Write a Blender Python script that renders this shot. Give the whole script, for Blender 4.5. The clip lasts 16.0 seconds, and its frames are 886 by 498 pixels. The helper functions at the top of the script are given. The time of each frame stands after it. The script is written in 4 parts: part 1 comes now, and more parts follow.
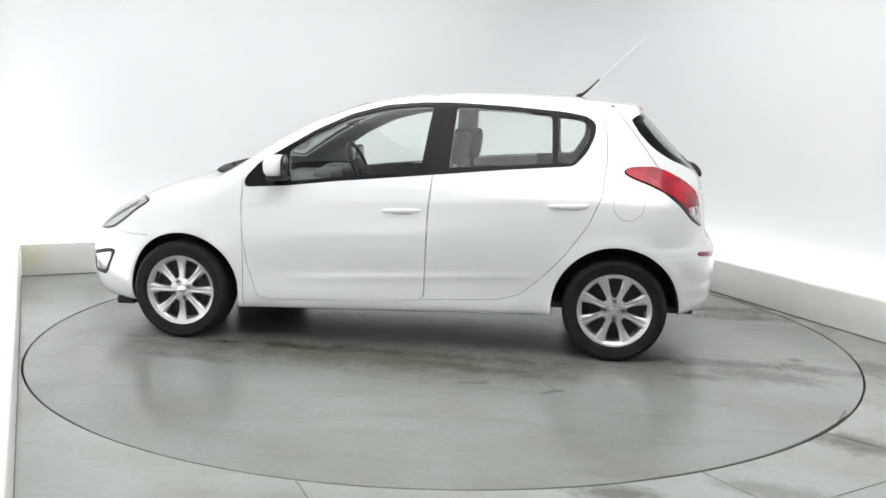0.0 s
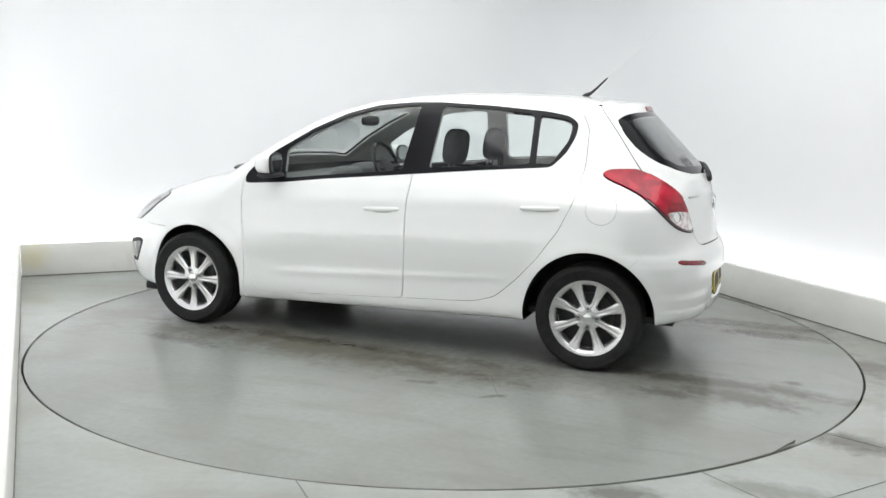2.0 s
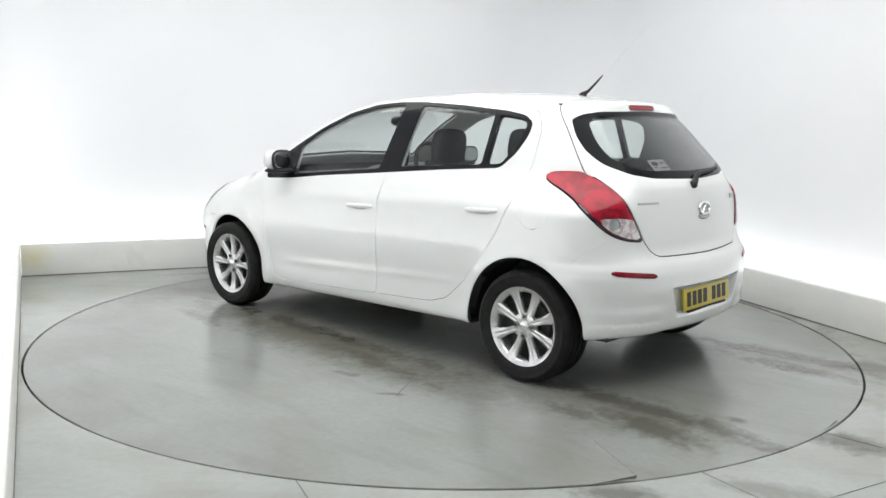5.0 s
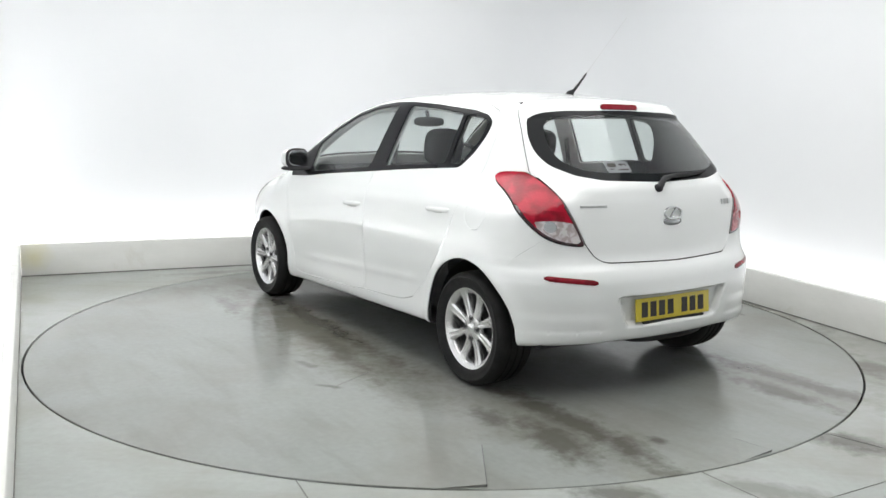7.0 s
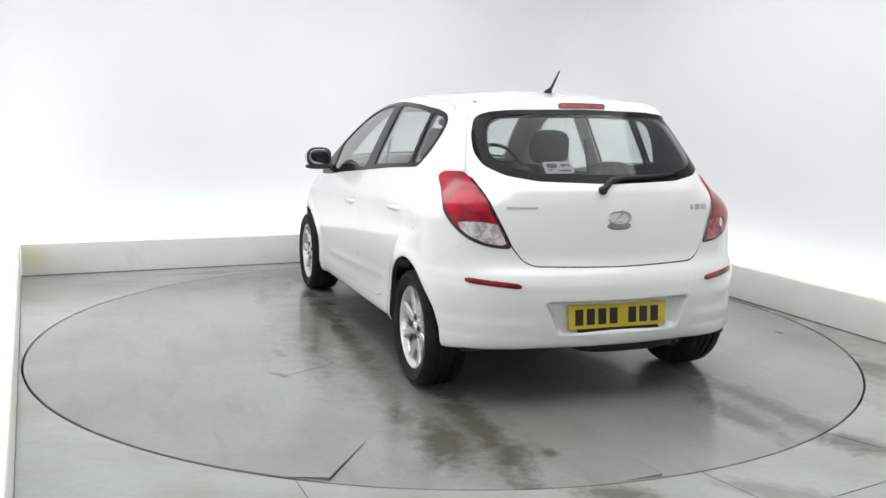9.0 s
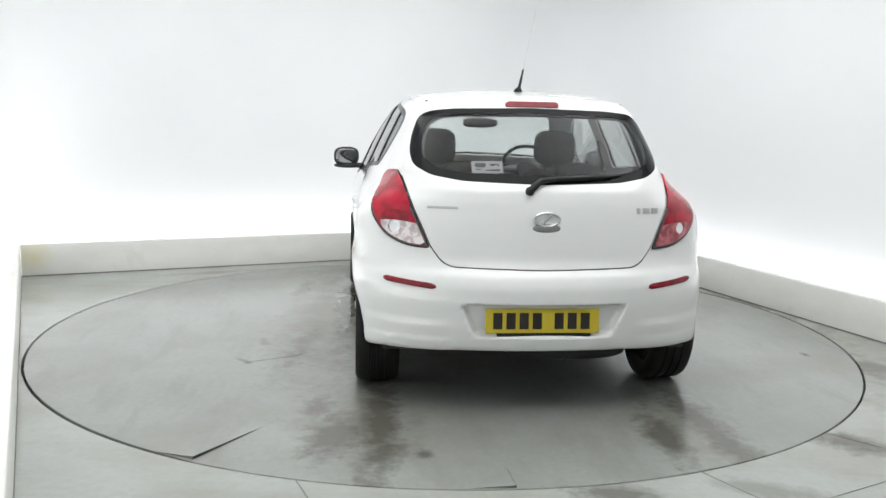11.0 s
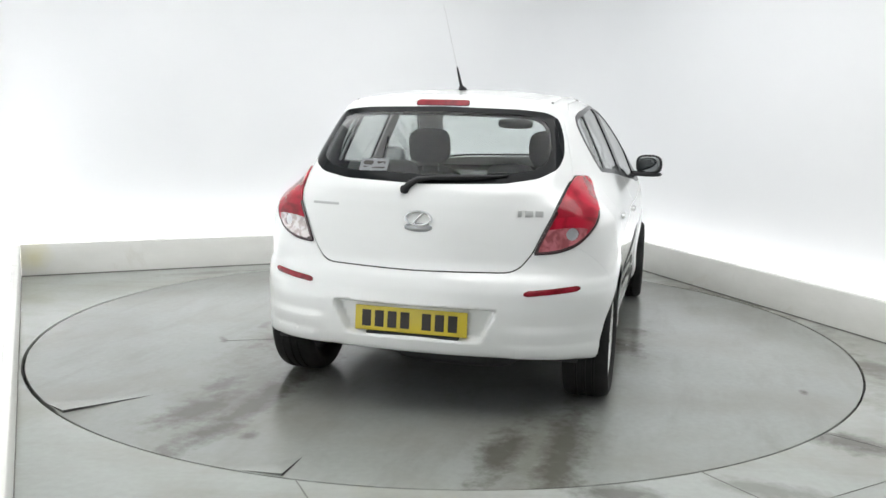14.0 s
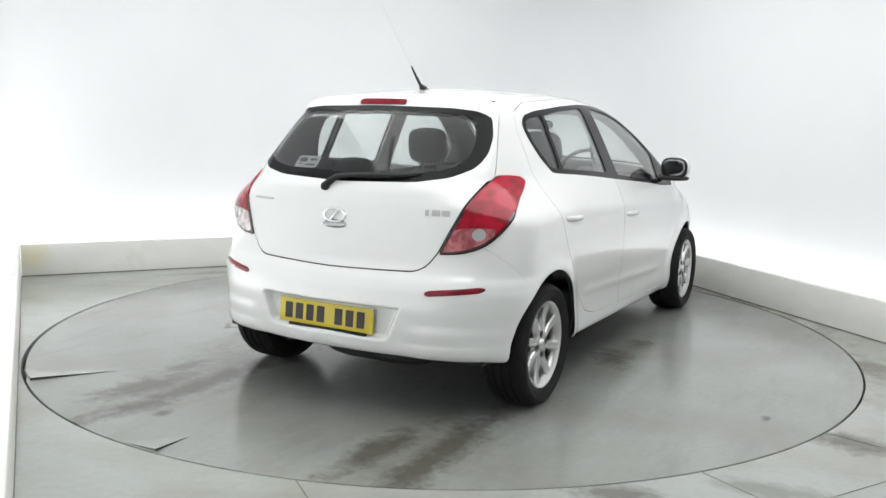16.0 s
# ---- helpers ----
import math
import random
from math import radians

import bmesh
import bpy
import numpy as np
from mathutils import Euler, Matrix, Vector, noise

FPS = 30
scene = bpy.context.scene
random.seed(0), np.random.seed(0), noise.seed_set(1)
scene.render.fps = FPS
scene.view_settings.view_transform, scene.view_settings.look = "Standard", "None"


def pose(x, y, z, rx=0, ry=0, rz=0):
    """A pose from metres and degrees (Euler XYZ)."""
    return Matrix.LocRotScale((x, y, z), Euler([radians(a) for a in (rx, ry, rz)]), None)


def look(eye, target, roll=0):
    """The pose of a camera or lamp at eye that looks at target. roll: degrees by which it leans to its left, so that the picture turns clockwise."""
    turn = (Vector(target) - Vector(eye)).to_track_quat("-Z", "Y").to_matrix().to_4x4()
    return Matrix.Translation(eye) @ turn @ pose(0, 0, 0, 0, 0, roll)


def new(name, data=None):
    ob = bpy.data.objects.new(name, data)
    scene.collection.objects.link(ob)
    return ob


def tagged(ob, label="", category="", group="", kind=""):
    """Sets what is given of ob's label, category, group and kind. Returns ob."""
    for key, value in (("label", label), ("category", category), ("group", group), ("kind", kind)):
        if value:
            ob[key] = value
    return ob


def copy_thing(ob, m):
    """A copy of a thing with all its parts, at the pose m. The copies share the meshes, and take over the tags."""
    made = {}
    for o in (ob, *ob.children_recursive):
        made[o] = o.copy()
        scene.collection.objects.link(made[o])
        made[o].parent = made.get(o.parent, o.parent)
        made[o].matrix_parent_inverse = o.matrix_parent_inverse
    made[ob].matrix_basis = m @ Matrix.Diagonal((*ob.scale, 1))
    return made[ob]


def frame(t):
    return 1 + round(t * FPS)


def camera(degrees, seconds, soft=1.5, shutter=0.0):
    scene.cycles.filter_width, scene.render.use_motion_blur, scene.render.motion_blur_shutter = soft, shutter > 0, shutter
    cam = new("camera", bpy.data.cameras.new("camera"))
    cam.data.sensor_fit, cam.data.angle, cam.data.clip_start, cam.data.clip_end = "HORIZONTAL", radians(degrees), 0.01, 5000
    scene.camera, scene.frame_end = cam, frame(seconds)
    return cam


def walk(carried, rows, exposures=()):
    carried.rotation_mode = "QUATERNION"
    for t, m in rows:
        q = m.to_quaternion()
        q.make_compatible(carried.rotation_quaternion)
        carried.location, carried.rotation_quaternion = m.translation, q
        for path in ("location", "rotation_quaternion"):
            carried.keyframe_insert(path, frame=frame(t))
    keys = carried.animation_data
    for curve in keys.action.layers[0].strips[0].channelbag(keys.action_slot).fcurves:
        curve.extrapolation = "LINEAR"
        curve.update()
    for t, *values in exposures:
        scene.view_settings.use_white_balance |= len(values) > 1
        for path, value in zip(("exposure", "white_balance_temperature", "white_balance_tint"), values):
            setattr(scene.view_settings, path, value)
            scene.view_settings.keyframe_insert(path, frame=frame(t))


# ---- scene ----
# ---------------------------------------------------------------- camera
cam = camera(53.59, 16.0, soft=1.5)
EYE = (0.0, -5.447, 1.355)
AIM = (-0.002875, -4.458815, 1.201761)
VIEW = look(EYE, AIM, 1.22)
walk(cam, [(0.0, VIEW), (16.0, VIEW)], [(0.0, 0.0), (16.0, 0.0)])

# ---------------------------------------------------------------- world
world = bpy.data.worlds.new("world")
scene.world = world
world.use_nodes = True
world.node_tree.nodes["Background"].inputs[0].default_value = (0.8, 0.85, 0.9, 1)
world.node_tree.nodes["Background"].inputs[1].default_value = 0.1

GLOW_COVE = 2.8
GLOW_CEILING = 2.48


# ---------------------------------------------------------------- materials
class Mat:
    """A node material with a principled shader and short ways to add nodes."""

    def __init__(self, name, colour=(0.5, 0.5, 0.5), rough=0.5, metal=0.0, coat=0.0, spec=0.5):
        self.m = bpy.data.materials.new(name)
        self.m.use_nodes = True
        self.nt = self.m.node_tree
        self.b = self.nt.nodes["Principled BSDF"]
        self.set("Base Color", (*colour, 1))
        self.set("Roughness", rough)
        self.set("Metallic", metal)
        self.set("Coat Weight", coat)
        self.set("Coat Roughness", 0.03)
        self.set("Specular IOR Level", spec)
        self.co = None

    def set(self, key, v):
        self.b.inputs[key].default_value = v

    def node(self, kind, **kw):
        n = self.nt.nodes.new(kind)
        for k, v in kw.items():
            n.inputs[k].default_value = v
        return n

    def link(self, a, b):
        self.nt.links.new(a, b)

    def coords(self):
        if not self.co:
            self.co = self.nt.nodes.new("ShaderNodeTexCoord").outputs["Object"]
        return self.co

    def noise(self, scale, detail=4.0, rough=0.55, stretch=None, warp=0.0):
        n = self.node("ShaderNodeTexNoise", Scale=scale, Detail=detail, Roughness=rough, Distortion=warp)
        src = self.coords()
        if stretch:
            mp = self.nt.nodes.new("ShaderNodeMapping")
            mp.inputs["Scale"].default_value = stretch
            self.link(src, mp.inputs["Vector"])
            src = mp.outputs[0]
        self.link(src, n.inputs["Vector"])
        return n.outputs["Fac"]

    def ramp(self, src, stops):
        r = self.nt.nodes.new("ShaderNodeValToRGB")
        el = r.color_ramp.elements
        while len(el) < len(stops):
            el.new(0.5)
        for e, (p, c) in zip(el, stops):
            e.position = p
            e.color = (*c, 1) if len(c) == 3 else c
        self.link(src, r.inputs[0])
        return r.outputs[0]

    def mix(self, fac, a, b, how="MIX"):
        n = self.nt.nodes.new("ShaderNodeMix")
        n.data_type = "RGBA"
        n.blend_type = how
        for key, v in ((0, fac), (6, a), (7, b)):
            if isinstance(v, bpy.types.NodeSocket):
                self.link(v, n.inputs[key])
            else:
                n.inputs[key].default_value = v if key == 0 else (*v, 1)
        return n.outputs[2]

    def maths(self, how, a, b):
        n = self.nt.nodes.new("ShaderNodeMath")
        n.operation = how
        for k, v in ((0, a), (1, b)):
            if isinstance(v, bpy.types.NodeSocket):
                self.link(v, n.inputs[k])
            else:
                n.inputs[k].default_value = v
        return n.outputs[0]

    def bump(self, src, strength=0.2, dist=0.002):
        n = self.node("ShaderNodeBump", Strength=strength, Distance=dist)
        self.link(src, n.inputs["Height"])
        self.link(n.outputs[0], self.b.inputs["Normal"])

    def to(self, src, key):
        self.link(src, self.b.inputs[key])


def grey(v):
    return (v, v, v)


def floor_material(name, marks, brown_zones=(), tone=1.0):
    """Worn grey floor paint: mottled, scuffed, with dirty patches, darker marks and brown zones at given places (x, y,
    rx, ry, turn, weight).
    """
    M = Mat(name, rough=0.3, spec=0.5)

    def shade(r, g, b):
        return (r * tone, g * tone, b * tone)

    base = M.ramp(M.noise(0.9, 5, 0.55), [(0.25, shade(0.258, 0.272, 0.256)), (0.75, shade(0.300, 0.316, 0.300))])
    fine = M.noise(30, 3, 0.5)
    base = M.mix(0.18, base, M.ramp(fine, [(0.3, shade(0.22, 0.23, 0.22)), (0.7, shade(0.33, 0.345, 0.33))]))
    smear = M.noise(1.3, 5, 0.55, warp=0.4)
    base = M.mix(M.ramp(smear, [(0.44, grey(0)), (0.75, grey(0.6))]), base, shade(0.21, 0.198, 0.168))
    streak = M.noise(2.6, 5, 0.6, stretch=(0.5, 2.2, 1))
    base = M.mix(M.ramp(streak, [(0.52, grey(0)), (0.72, grey(0.3))]), base, shade(0.175, 0.168, 0.148))
    ragged, crumbs = M.noise(4.5, 6, 0.65, warp=0.3), M.noise(19, 4, 0.6)

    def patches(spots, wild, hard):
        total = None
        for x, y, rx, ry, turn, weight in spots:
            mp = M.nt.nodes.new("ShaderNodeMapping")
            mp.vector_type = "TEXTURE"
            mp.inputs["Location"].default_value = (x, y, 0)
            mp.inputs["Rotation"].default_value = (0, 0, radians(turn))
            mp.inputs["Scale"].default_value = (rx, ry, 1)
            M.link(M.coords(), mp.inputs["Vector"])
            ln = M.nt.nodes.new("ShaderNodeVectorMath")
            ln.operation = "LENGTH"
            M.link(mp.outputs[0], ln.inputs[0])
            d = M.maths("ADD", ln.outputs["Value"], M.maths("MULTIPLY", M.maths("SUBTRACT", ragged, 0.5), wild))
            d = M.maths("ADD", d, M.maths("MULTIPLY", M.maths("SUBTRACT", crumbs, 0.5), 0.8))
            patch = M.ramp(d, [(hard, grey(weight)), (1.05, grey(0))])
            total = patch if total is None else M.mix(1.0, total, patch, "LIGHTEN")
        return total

    if brown_zones:
        base = M.mix(patches(brown_zones, 1.5, 0.25), base, (0.132, 0.124, 0.094))
    mark_mask = patches(marks, 2.0, 0.30)
    base = M.mix(mark_mask, base, (0.074, 0.071, 0.057))
    M.to(base, "Base Color")
    rough = M.ramp(M.noise(3.1, 5, 0.6), [(0.3, grey(0.15)), (0.7, grey(0.245))])
    M.to(rough, "Roughness")
    return M.m


def wall_material():
    M = Mat("white_wall_paint", (0.82, 0.825, 0.83), 0.6)
    M.to(M.ramp(M.noise(0.7, 4, 0.5), [(0.3, (0.80, 0.813, 0.828)), (0.7, (0.83, 0.84, 0.852))]), "Base Color")
    M.bump(M.noise(180, 3, 0.6), 0.05, 0.001)
    return M.m


def plinth_material():
    M = Mat("plinth_paint", (0.66, 0.66, 0.63), 0.5)
    base = M.ramp(M.noise(1.6, 6, 0.65, stretch=(1, 1, 2.5)), [(0.3, (0.70, 0.70, 0.67)), (0.7, (0.79, 0.79, 0.76))])
    base = M.mix(M.ramp(M.noise(2.3, 5, 0.7, warp=0.7), [(0.56, grey(0)), (0.75, grey(0.5))]), base, (0.55, 0.52, 0.44))
    far = M.nt.nodes.new("ShaderNodeVectorMath")
    far.operation = "DISTANCE"
    far.inputs[1].default_value = (-3.27, 1.42, 0.17)
    M.link(M.coords(), far.inputs[0])
    spot = M.maths("ADD", far.outputs["Value"], M.maths("MULTIPLY", M.noise(9, 3, 0.5), 0.12))
    base = M.mix(M.ramp(spot, [(0.07, grey(0.75)), (0.22, grey(0))]), base, (0.66, 0.62, 0.40))
    M.to(base, "Base Color")
    M.bump(M.noise(90, 4, 0.6), 0.08, 0.001)
    return M.m


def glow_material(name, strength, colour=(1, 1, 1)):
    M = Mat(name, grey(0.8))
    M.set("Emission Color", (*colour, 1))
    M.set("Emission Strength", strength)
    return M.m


WALL = wall_material()
PLINTH = plinth_material()
DARK = Mat("dark_steel", (0.03, 0.03, 0.03), 0.6).m
# dark grey for the floor joints and the painted shadow line below the plinths
JOINT_SHADE = Mat("joint_and_shade_grey", (0.12, 0.12, 0.11), 0.7).m
ALU = Mat("lamp_frame_aluminium", (0.7, 0.7, 0.7), 0.4, 0.9).m


# ---------------------------------------------------------------- mesh helpers
def mesh_of(name, verts, faces, material=None, smooth=False):
    me = bpy.data.meshes.new(name)
    me.from_pydata([tuple(v) for v in verts], [], [tuple(f) for f in faces])
    if material:
        me.materials.append(material)
    if smooth:
        me.polygons.foreach_set("use_smooth", [True] * len(me.polygons))
    me.update()
    return me


def part(name, bm, material, parent=None, label="", smooth=True):
    """Links a bmesh as one mesh object under a thing or part."""
    me = bpy.data.meshes.new(name)
    bm.to_mesh(me)
    bm.free()
    me.materials.append(material)
    if smooth:
        me.polygons.foreach_set("use_smooth", [True] * len(me.polygons))
        me.set_sharp_from_angle(angle=radians(40))
    ob = new(name, me)
    ob.parent = parent
    return tagged(ob, label)


def box(bm, x0, x1, y0, y1, z0, z1, bevel=0.0, m=None):
    """Adds a box, bevelled if asked, to bm."""
    r = bmesh.ops.create_cube(bm, size=1)
    vs = r["verts"]
    for v in vs:
        v.co = Vector(((x0 + x1) / 2 + v.co.x * (x1 - x0), (y0 + y1) / 2 + v.co.y * (y1 - y0), (z0 + z1) / 2 + v.co.z * (z1 - z0)))
    if bevel:
        es = list({e for v in vs for e in v.link_edges})
        g = bmesh.ops.bevel(bm, geom=es, offset=bevel, segments=3, profile=0.5, affect="EDGES")
        vs = list({v for f in g["faces"] for v in f.verts} | {v for v in vs if v.is_valid})
    if m:
        bmesh.ops.transform(bm, matrix=m, verts=vs)
    return vs


def ring_points(n, r, z=0.0):
    return [(r * math.cos(2 * math.pi * i / n), r * math.sin(2 * math.pi * i / n), z) for i in range(n)]


# ---------------------------------------------------------------- the booth
CORNER_L, CORNER_R = Vector((-3.36, 1.38)), Vector((1.29, 3.48))
FRONT_L, FRONT_R = Vector((-0.40, -4.86)), Vector((5.0, -5.85))
SETBACK, CEILING_Z, PLINTH_H = 0.34, 3.3, 0.255
TABLE_R = 2.427


def offset_loop(pts, d):
    """The closed loop pushed outwards by d (points run anticlockwise)."""
    out = []
    n = len(pts)
    for i in range(n):
        a, b, c = pts[i - 1], pts[i], pts[(i + 1) % n]
        d1, d2 = (b - a).normalized(), (c - b).normalized()
        n1, n2 = Vector((d1.y, -d1.x)), Vector((d2.y, -d2.x))
        k = (n1 + n2).normalized()
        out.append(b + k * (d / max(0.3, k.dot(n1))))
    return out


def rounded_loop(pts, r, seg=14):
    out = []
    n = len(pts)
    for i in range(n):
        a, b, c = pts[i - 1], pts[i], pts[(i + 1) % n]
        u, v = (a - b).normalized(), (c - b).normalized()
        p, q = b + u * r, b + v * r
        for k in range(seg + 1):
            s = k / seg
            out.append(p * (1 - s) ** 2 + b * 2 * s * (1 - s) + q * s * s)
    return out


BEHIND_L, BEHIND_R = Vector((-0.40, -7.2)), Vector((5.55, -7.2))
INNER = [BEHIND_L, BEHIND_R, CORNER_R, CORNER_L, FRONT_L]


def build_booth():
    outer = rounded_loop(offset_loop(INNER, SETBACK), 0.8)
    n = len(outer)
    back = offset_loop(outer, 0.12)
    vs, fs = [], []
    for loop, z in ((outer, 0.0), (outer, CEILING_Z), (back, CEILING_Z), (back, 0.0)):
        vs += [(p.x, p.y, z) for p in loop]
    for k in range(4):
        for i in range(n):
            j = (i + 1) % n
            a, b = k * n, ((k + 1) % 4) * n
            fs.append((a + i, b + i, b + j, a + j))
    tagged(new("wall_backdrop", mesh_of("wall_backdrop", vs, fs, WALL, True)), "seamless matt white backdrop wall with rounded corners", "wall", kind="structure")
    bpy.data.objects["wall_backdrop"].data.set_sharp_from_angle(angle=radians(40))
    # ceiling
    bm = bmesh.new()
    f = bm.faces.new([bm.verts.new((p.x, p.y, CEILING_Z + 0.004)) for p in offset_loop(INNER, SETBACK + 0.13)])
    g = bmesh.ops.extrude_face_region(bm, geom=[f])
    bmesh.ops.translate(bm, vec=(0, 0, 0.1), verts=[v for v in g["geom"] if isinstance(v, bmesh.types.BMVert)])
    tagged(part("ceiling", bm, WALL), "flat white painted ceiling", "ceiling", kind="structure")
    # floor with a round opening for the turntable
    ring = 160
    loop = offset_loop(INNER, SETBACK + 0.13)
    bm = bmesh.new()
    inner_top = [bm.verts.new((x, y, 0)) for x, y, z in ring_points(ring, TABLE_R + 0.005)]
    lim = []
    for i in range(ring):
        a = 2 * math.pi * i / ring
        d = Vector((math.cos(a), math.sin(a)))
        best = 1e9
        for k in range(len(loop)):
            p, q = loop[k - 1], loop[k]
            e = q - p
            den = d.x * e.y - d.y * e.x
            if abs(den) > 1e-9:
                t = (p.x * e.y - p.y * e.x) / den
                s = (p.x * d.y - p.y * d.x) / den
                if t > 0 and -1e-6 <= s <= 1 + 1e-6:
                    best = min(best, t)
        lim.append(bm.verts.new((d.x * best, d.y * best, 0)))
    low = [bm.verts.new((v.co.x, v.co.y, -0.06)) for v in inner_top]
    for i in range(ring):
        j = (i + 1) % ring
        bm.faces.new((inner_top[i], lim[i], lim[j], inner_top[j]))
        bm.faces.new((low[i], inner_top[i], inner_top[j], low[j]))
    marks = [(1.74, -1.85, 0.42, 0.14, -42, 0.8), (0.62, -2.42, 0.2, 0.12, -10, 0.7), (1.2, -2.36, 0.3, 0.1, -20, 0.4), (2.5, -0.8, 0.5, 0.2, -60, 0.5),
             (-1.9, 1.75, 0.5, 0.1, 24, 0.3), (2.15, 1.0, 0.7, 0.16, -68, 0.55), (2.35, 0.2, 0.5, 0.2, -68, 0.4)]
    tagged(part("floor", bm, floor_material("floor_paint", marks, [(2.7, -1.2, 0.9, 0.7, -50, 0.6), (1.3, -2.7, 0.6, 0.25, 10, 0.5), (2.2, 1.3, 1.2, 0.35, -68, 0.5)], 1.25), smooth=False), "worn pale grey painted concrete floor with faint stains", "floor", kind="structure")
    bm = bmesh.new()
    bm.faces.new([bm.verts.new(p) for p in ring_points(96, TABLE_R + 0.2, -0.07)])
    tagged(part("turntable_pit", bm, DARK, smooth=False), "dark pit floor beneath the turntable", "pit", kind="structure")
    # plinths
    wide = 0.05
    for name, a, b in (("plinth_back", CORNER_R, CORNER_L), ("plinth_right", BEHIND_R, CORNER_R), ("plinth_left", CORNER_L, FRONT_L)):
        d = (b - a).normalized()
        nrm = Vector((d.y, -d.x))
        bm = bmesh.new()
        length = (b - a).length
        m = Matrix(((d.x, nrm.x, 0, a.x), (d.y, nrm.y, 0, a.y), (0, 0, 1, 0), (0, 0, 0, 1)))
        box(bm, 0.0, length, 0.0, wide, 0.0, PLINTH_H, 0.006, m)
        bmesh.ops.recalc_face_normals(bm, faces=bm.faces)
        tagged(part(name, bm, PLINTH), "low off-white painted plinth board at the foot of the wall", "plinth", kind="structure")
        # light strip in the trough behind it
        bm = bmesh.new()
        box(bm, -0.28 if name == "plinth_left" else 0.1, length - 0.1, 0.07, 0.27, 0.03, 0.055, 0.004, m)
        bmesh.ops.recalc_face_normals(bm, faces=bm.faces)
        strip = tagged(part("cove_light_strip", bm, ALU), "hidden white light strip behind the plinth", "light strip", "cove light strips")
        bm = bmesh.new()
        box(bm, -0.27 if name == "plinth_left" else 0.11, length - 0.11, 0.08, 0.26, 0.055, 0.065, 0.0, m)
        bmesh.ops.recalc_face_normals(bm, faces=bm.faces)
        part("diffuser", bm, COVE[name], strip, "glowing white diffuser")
        # shadow line at the plinth's foot, drawn as a thin dark strip
        bm = bmesh.new()
        box(bm, 0.0, length, -0.004, 0.0, 0.0, 0.007, 0.0, m)
        tagged(part("shade_strip_" + name, bm, JOINT_SHADE, smooth=False), "thin dark strip drawn as the shadow line along the plinth's foot", "sealant", kind="structure")
    # joints in the fixed floor
    for (x0, y0), (x1, y1) in (((-0.535, -2.373), (-0.25, -3.0)), ((1.015, -2.215), (1.45, -2.9)), ((1.20, -2.55), (2.9, -1.57)), ((1.695, -1.755), (2.75, -2.75))):
        bm = bmesh.new()
        d = Vector((x1 - x0, y1 - y0))
        box(bm, 0, d.length, -0.0025, 0.0025, -0.003, 0.001, 0.0, pose(x0, y0, 0, 0, 0, math.degrees(math.atan2(d.y, d.x))))
        tagged(part("shade_strip_floor_joint", bm, JOINT_SHADE, smooth=False), "thin dark joint in the floor", "floor joint", kind="structure")
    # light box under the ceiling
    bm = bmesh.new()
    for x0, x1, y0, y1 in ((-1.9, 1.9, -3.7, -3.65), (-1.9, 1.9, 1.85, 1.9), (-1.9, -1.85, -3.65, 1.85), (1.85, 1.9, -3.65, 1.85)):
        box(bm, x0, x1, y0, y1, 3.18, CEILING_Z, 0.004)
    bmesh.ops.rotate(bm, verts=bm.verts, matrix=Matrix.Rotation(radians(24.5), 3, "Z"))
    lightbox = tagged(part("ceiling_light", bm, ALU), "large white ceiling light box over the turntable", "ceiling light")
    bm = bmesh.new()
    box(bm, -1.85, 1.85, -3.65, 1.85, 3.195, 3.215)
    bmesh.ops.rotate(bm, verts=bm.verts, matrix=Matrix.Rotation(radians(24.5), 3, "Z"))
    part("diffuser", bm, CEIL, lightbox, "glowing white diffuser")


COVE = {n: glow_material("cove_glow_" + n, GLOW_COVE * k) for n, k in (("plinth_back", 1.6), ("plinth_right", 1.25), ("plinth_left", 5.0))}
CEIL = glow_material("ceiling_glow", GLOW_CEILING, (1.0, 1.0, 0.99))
build_booth()


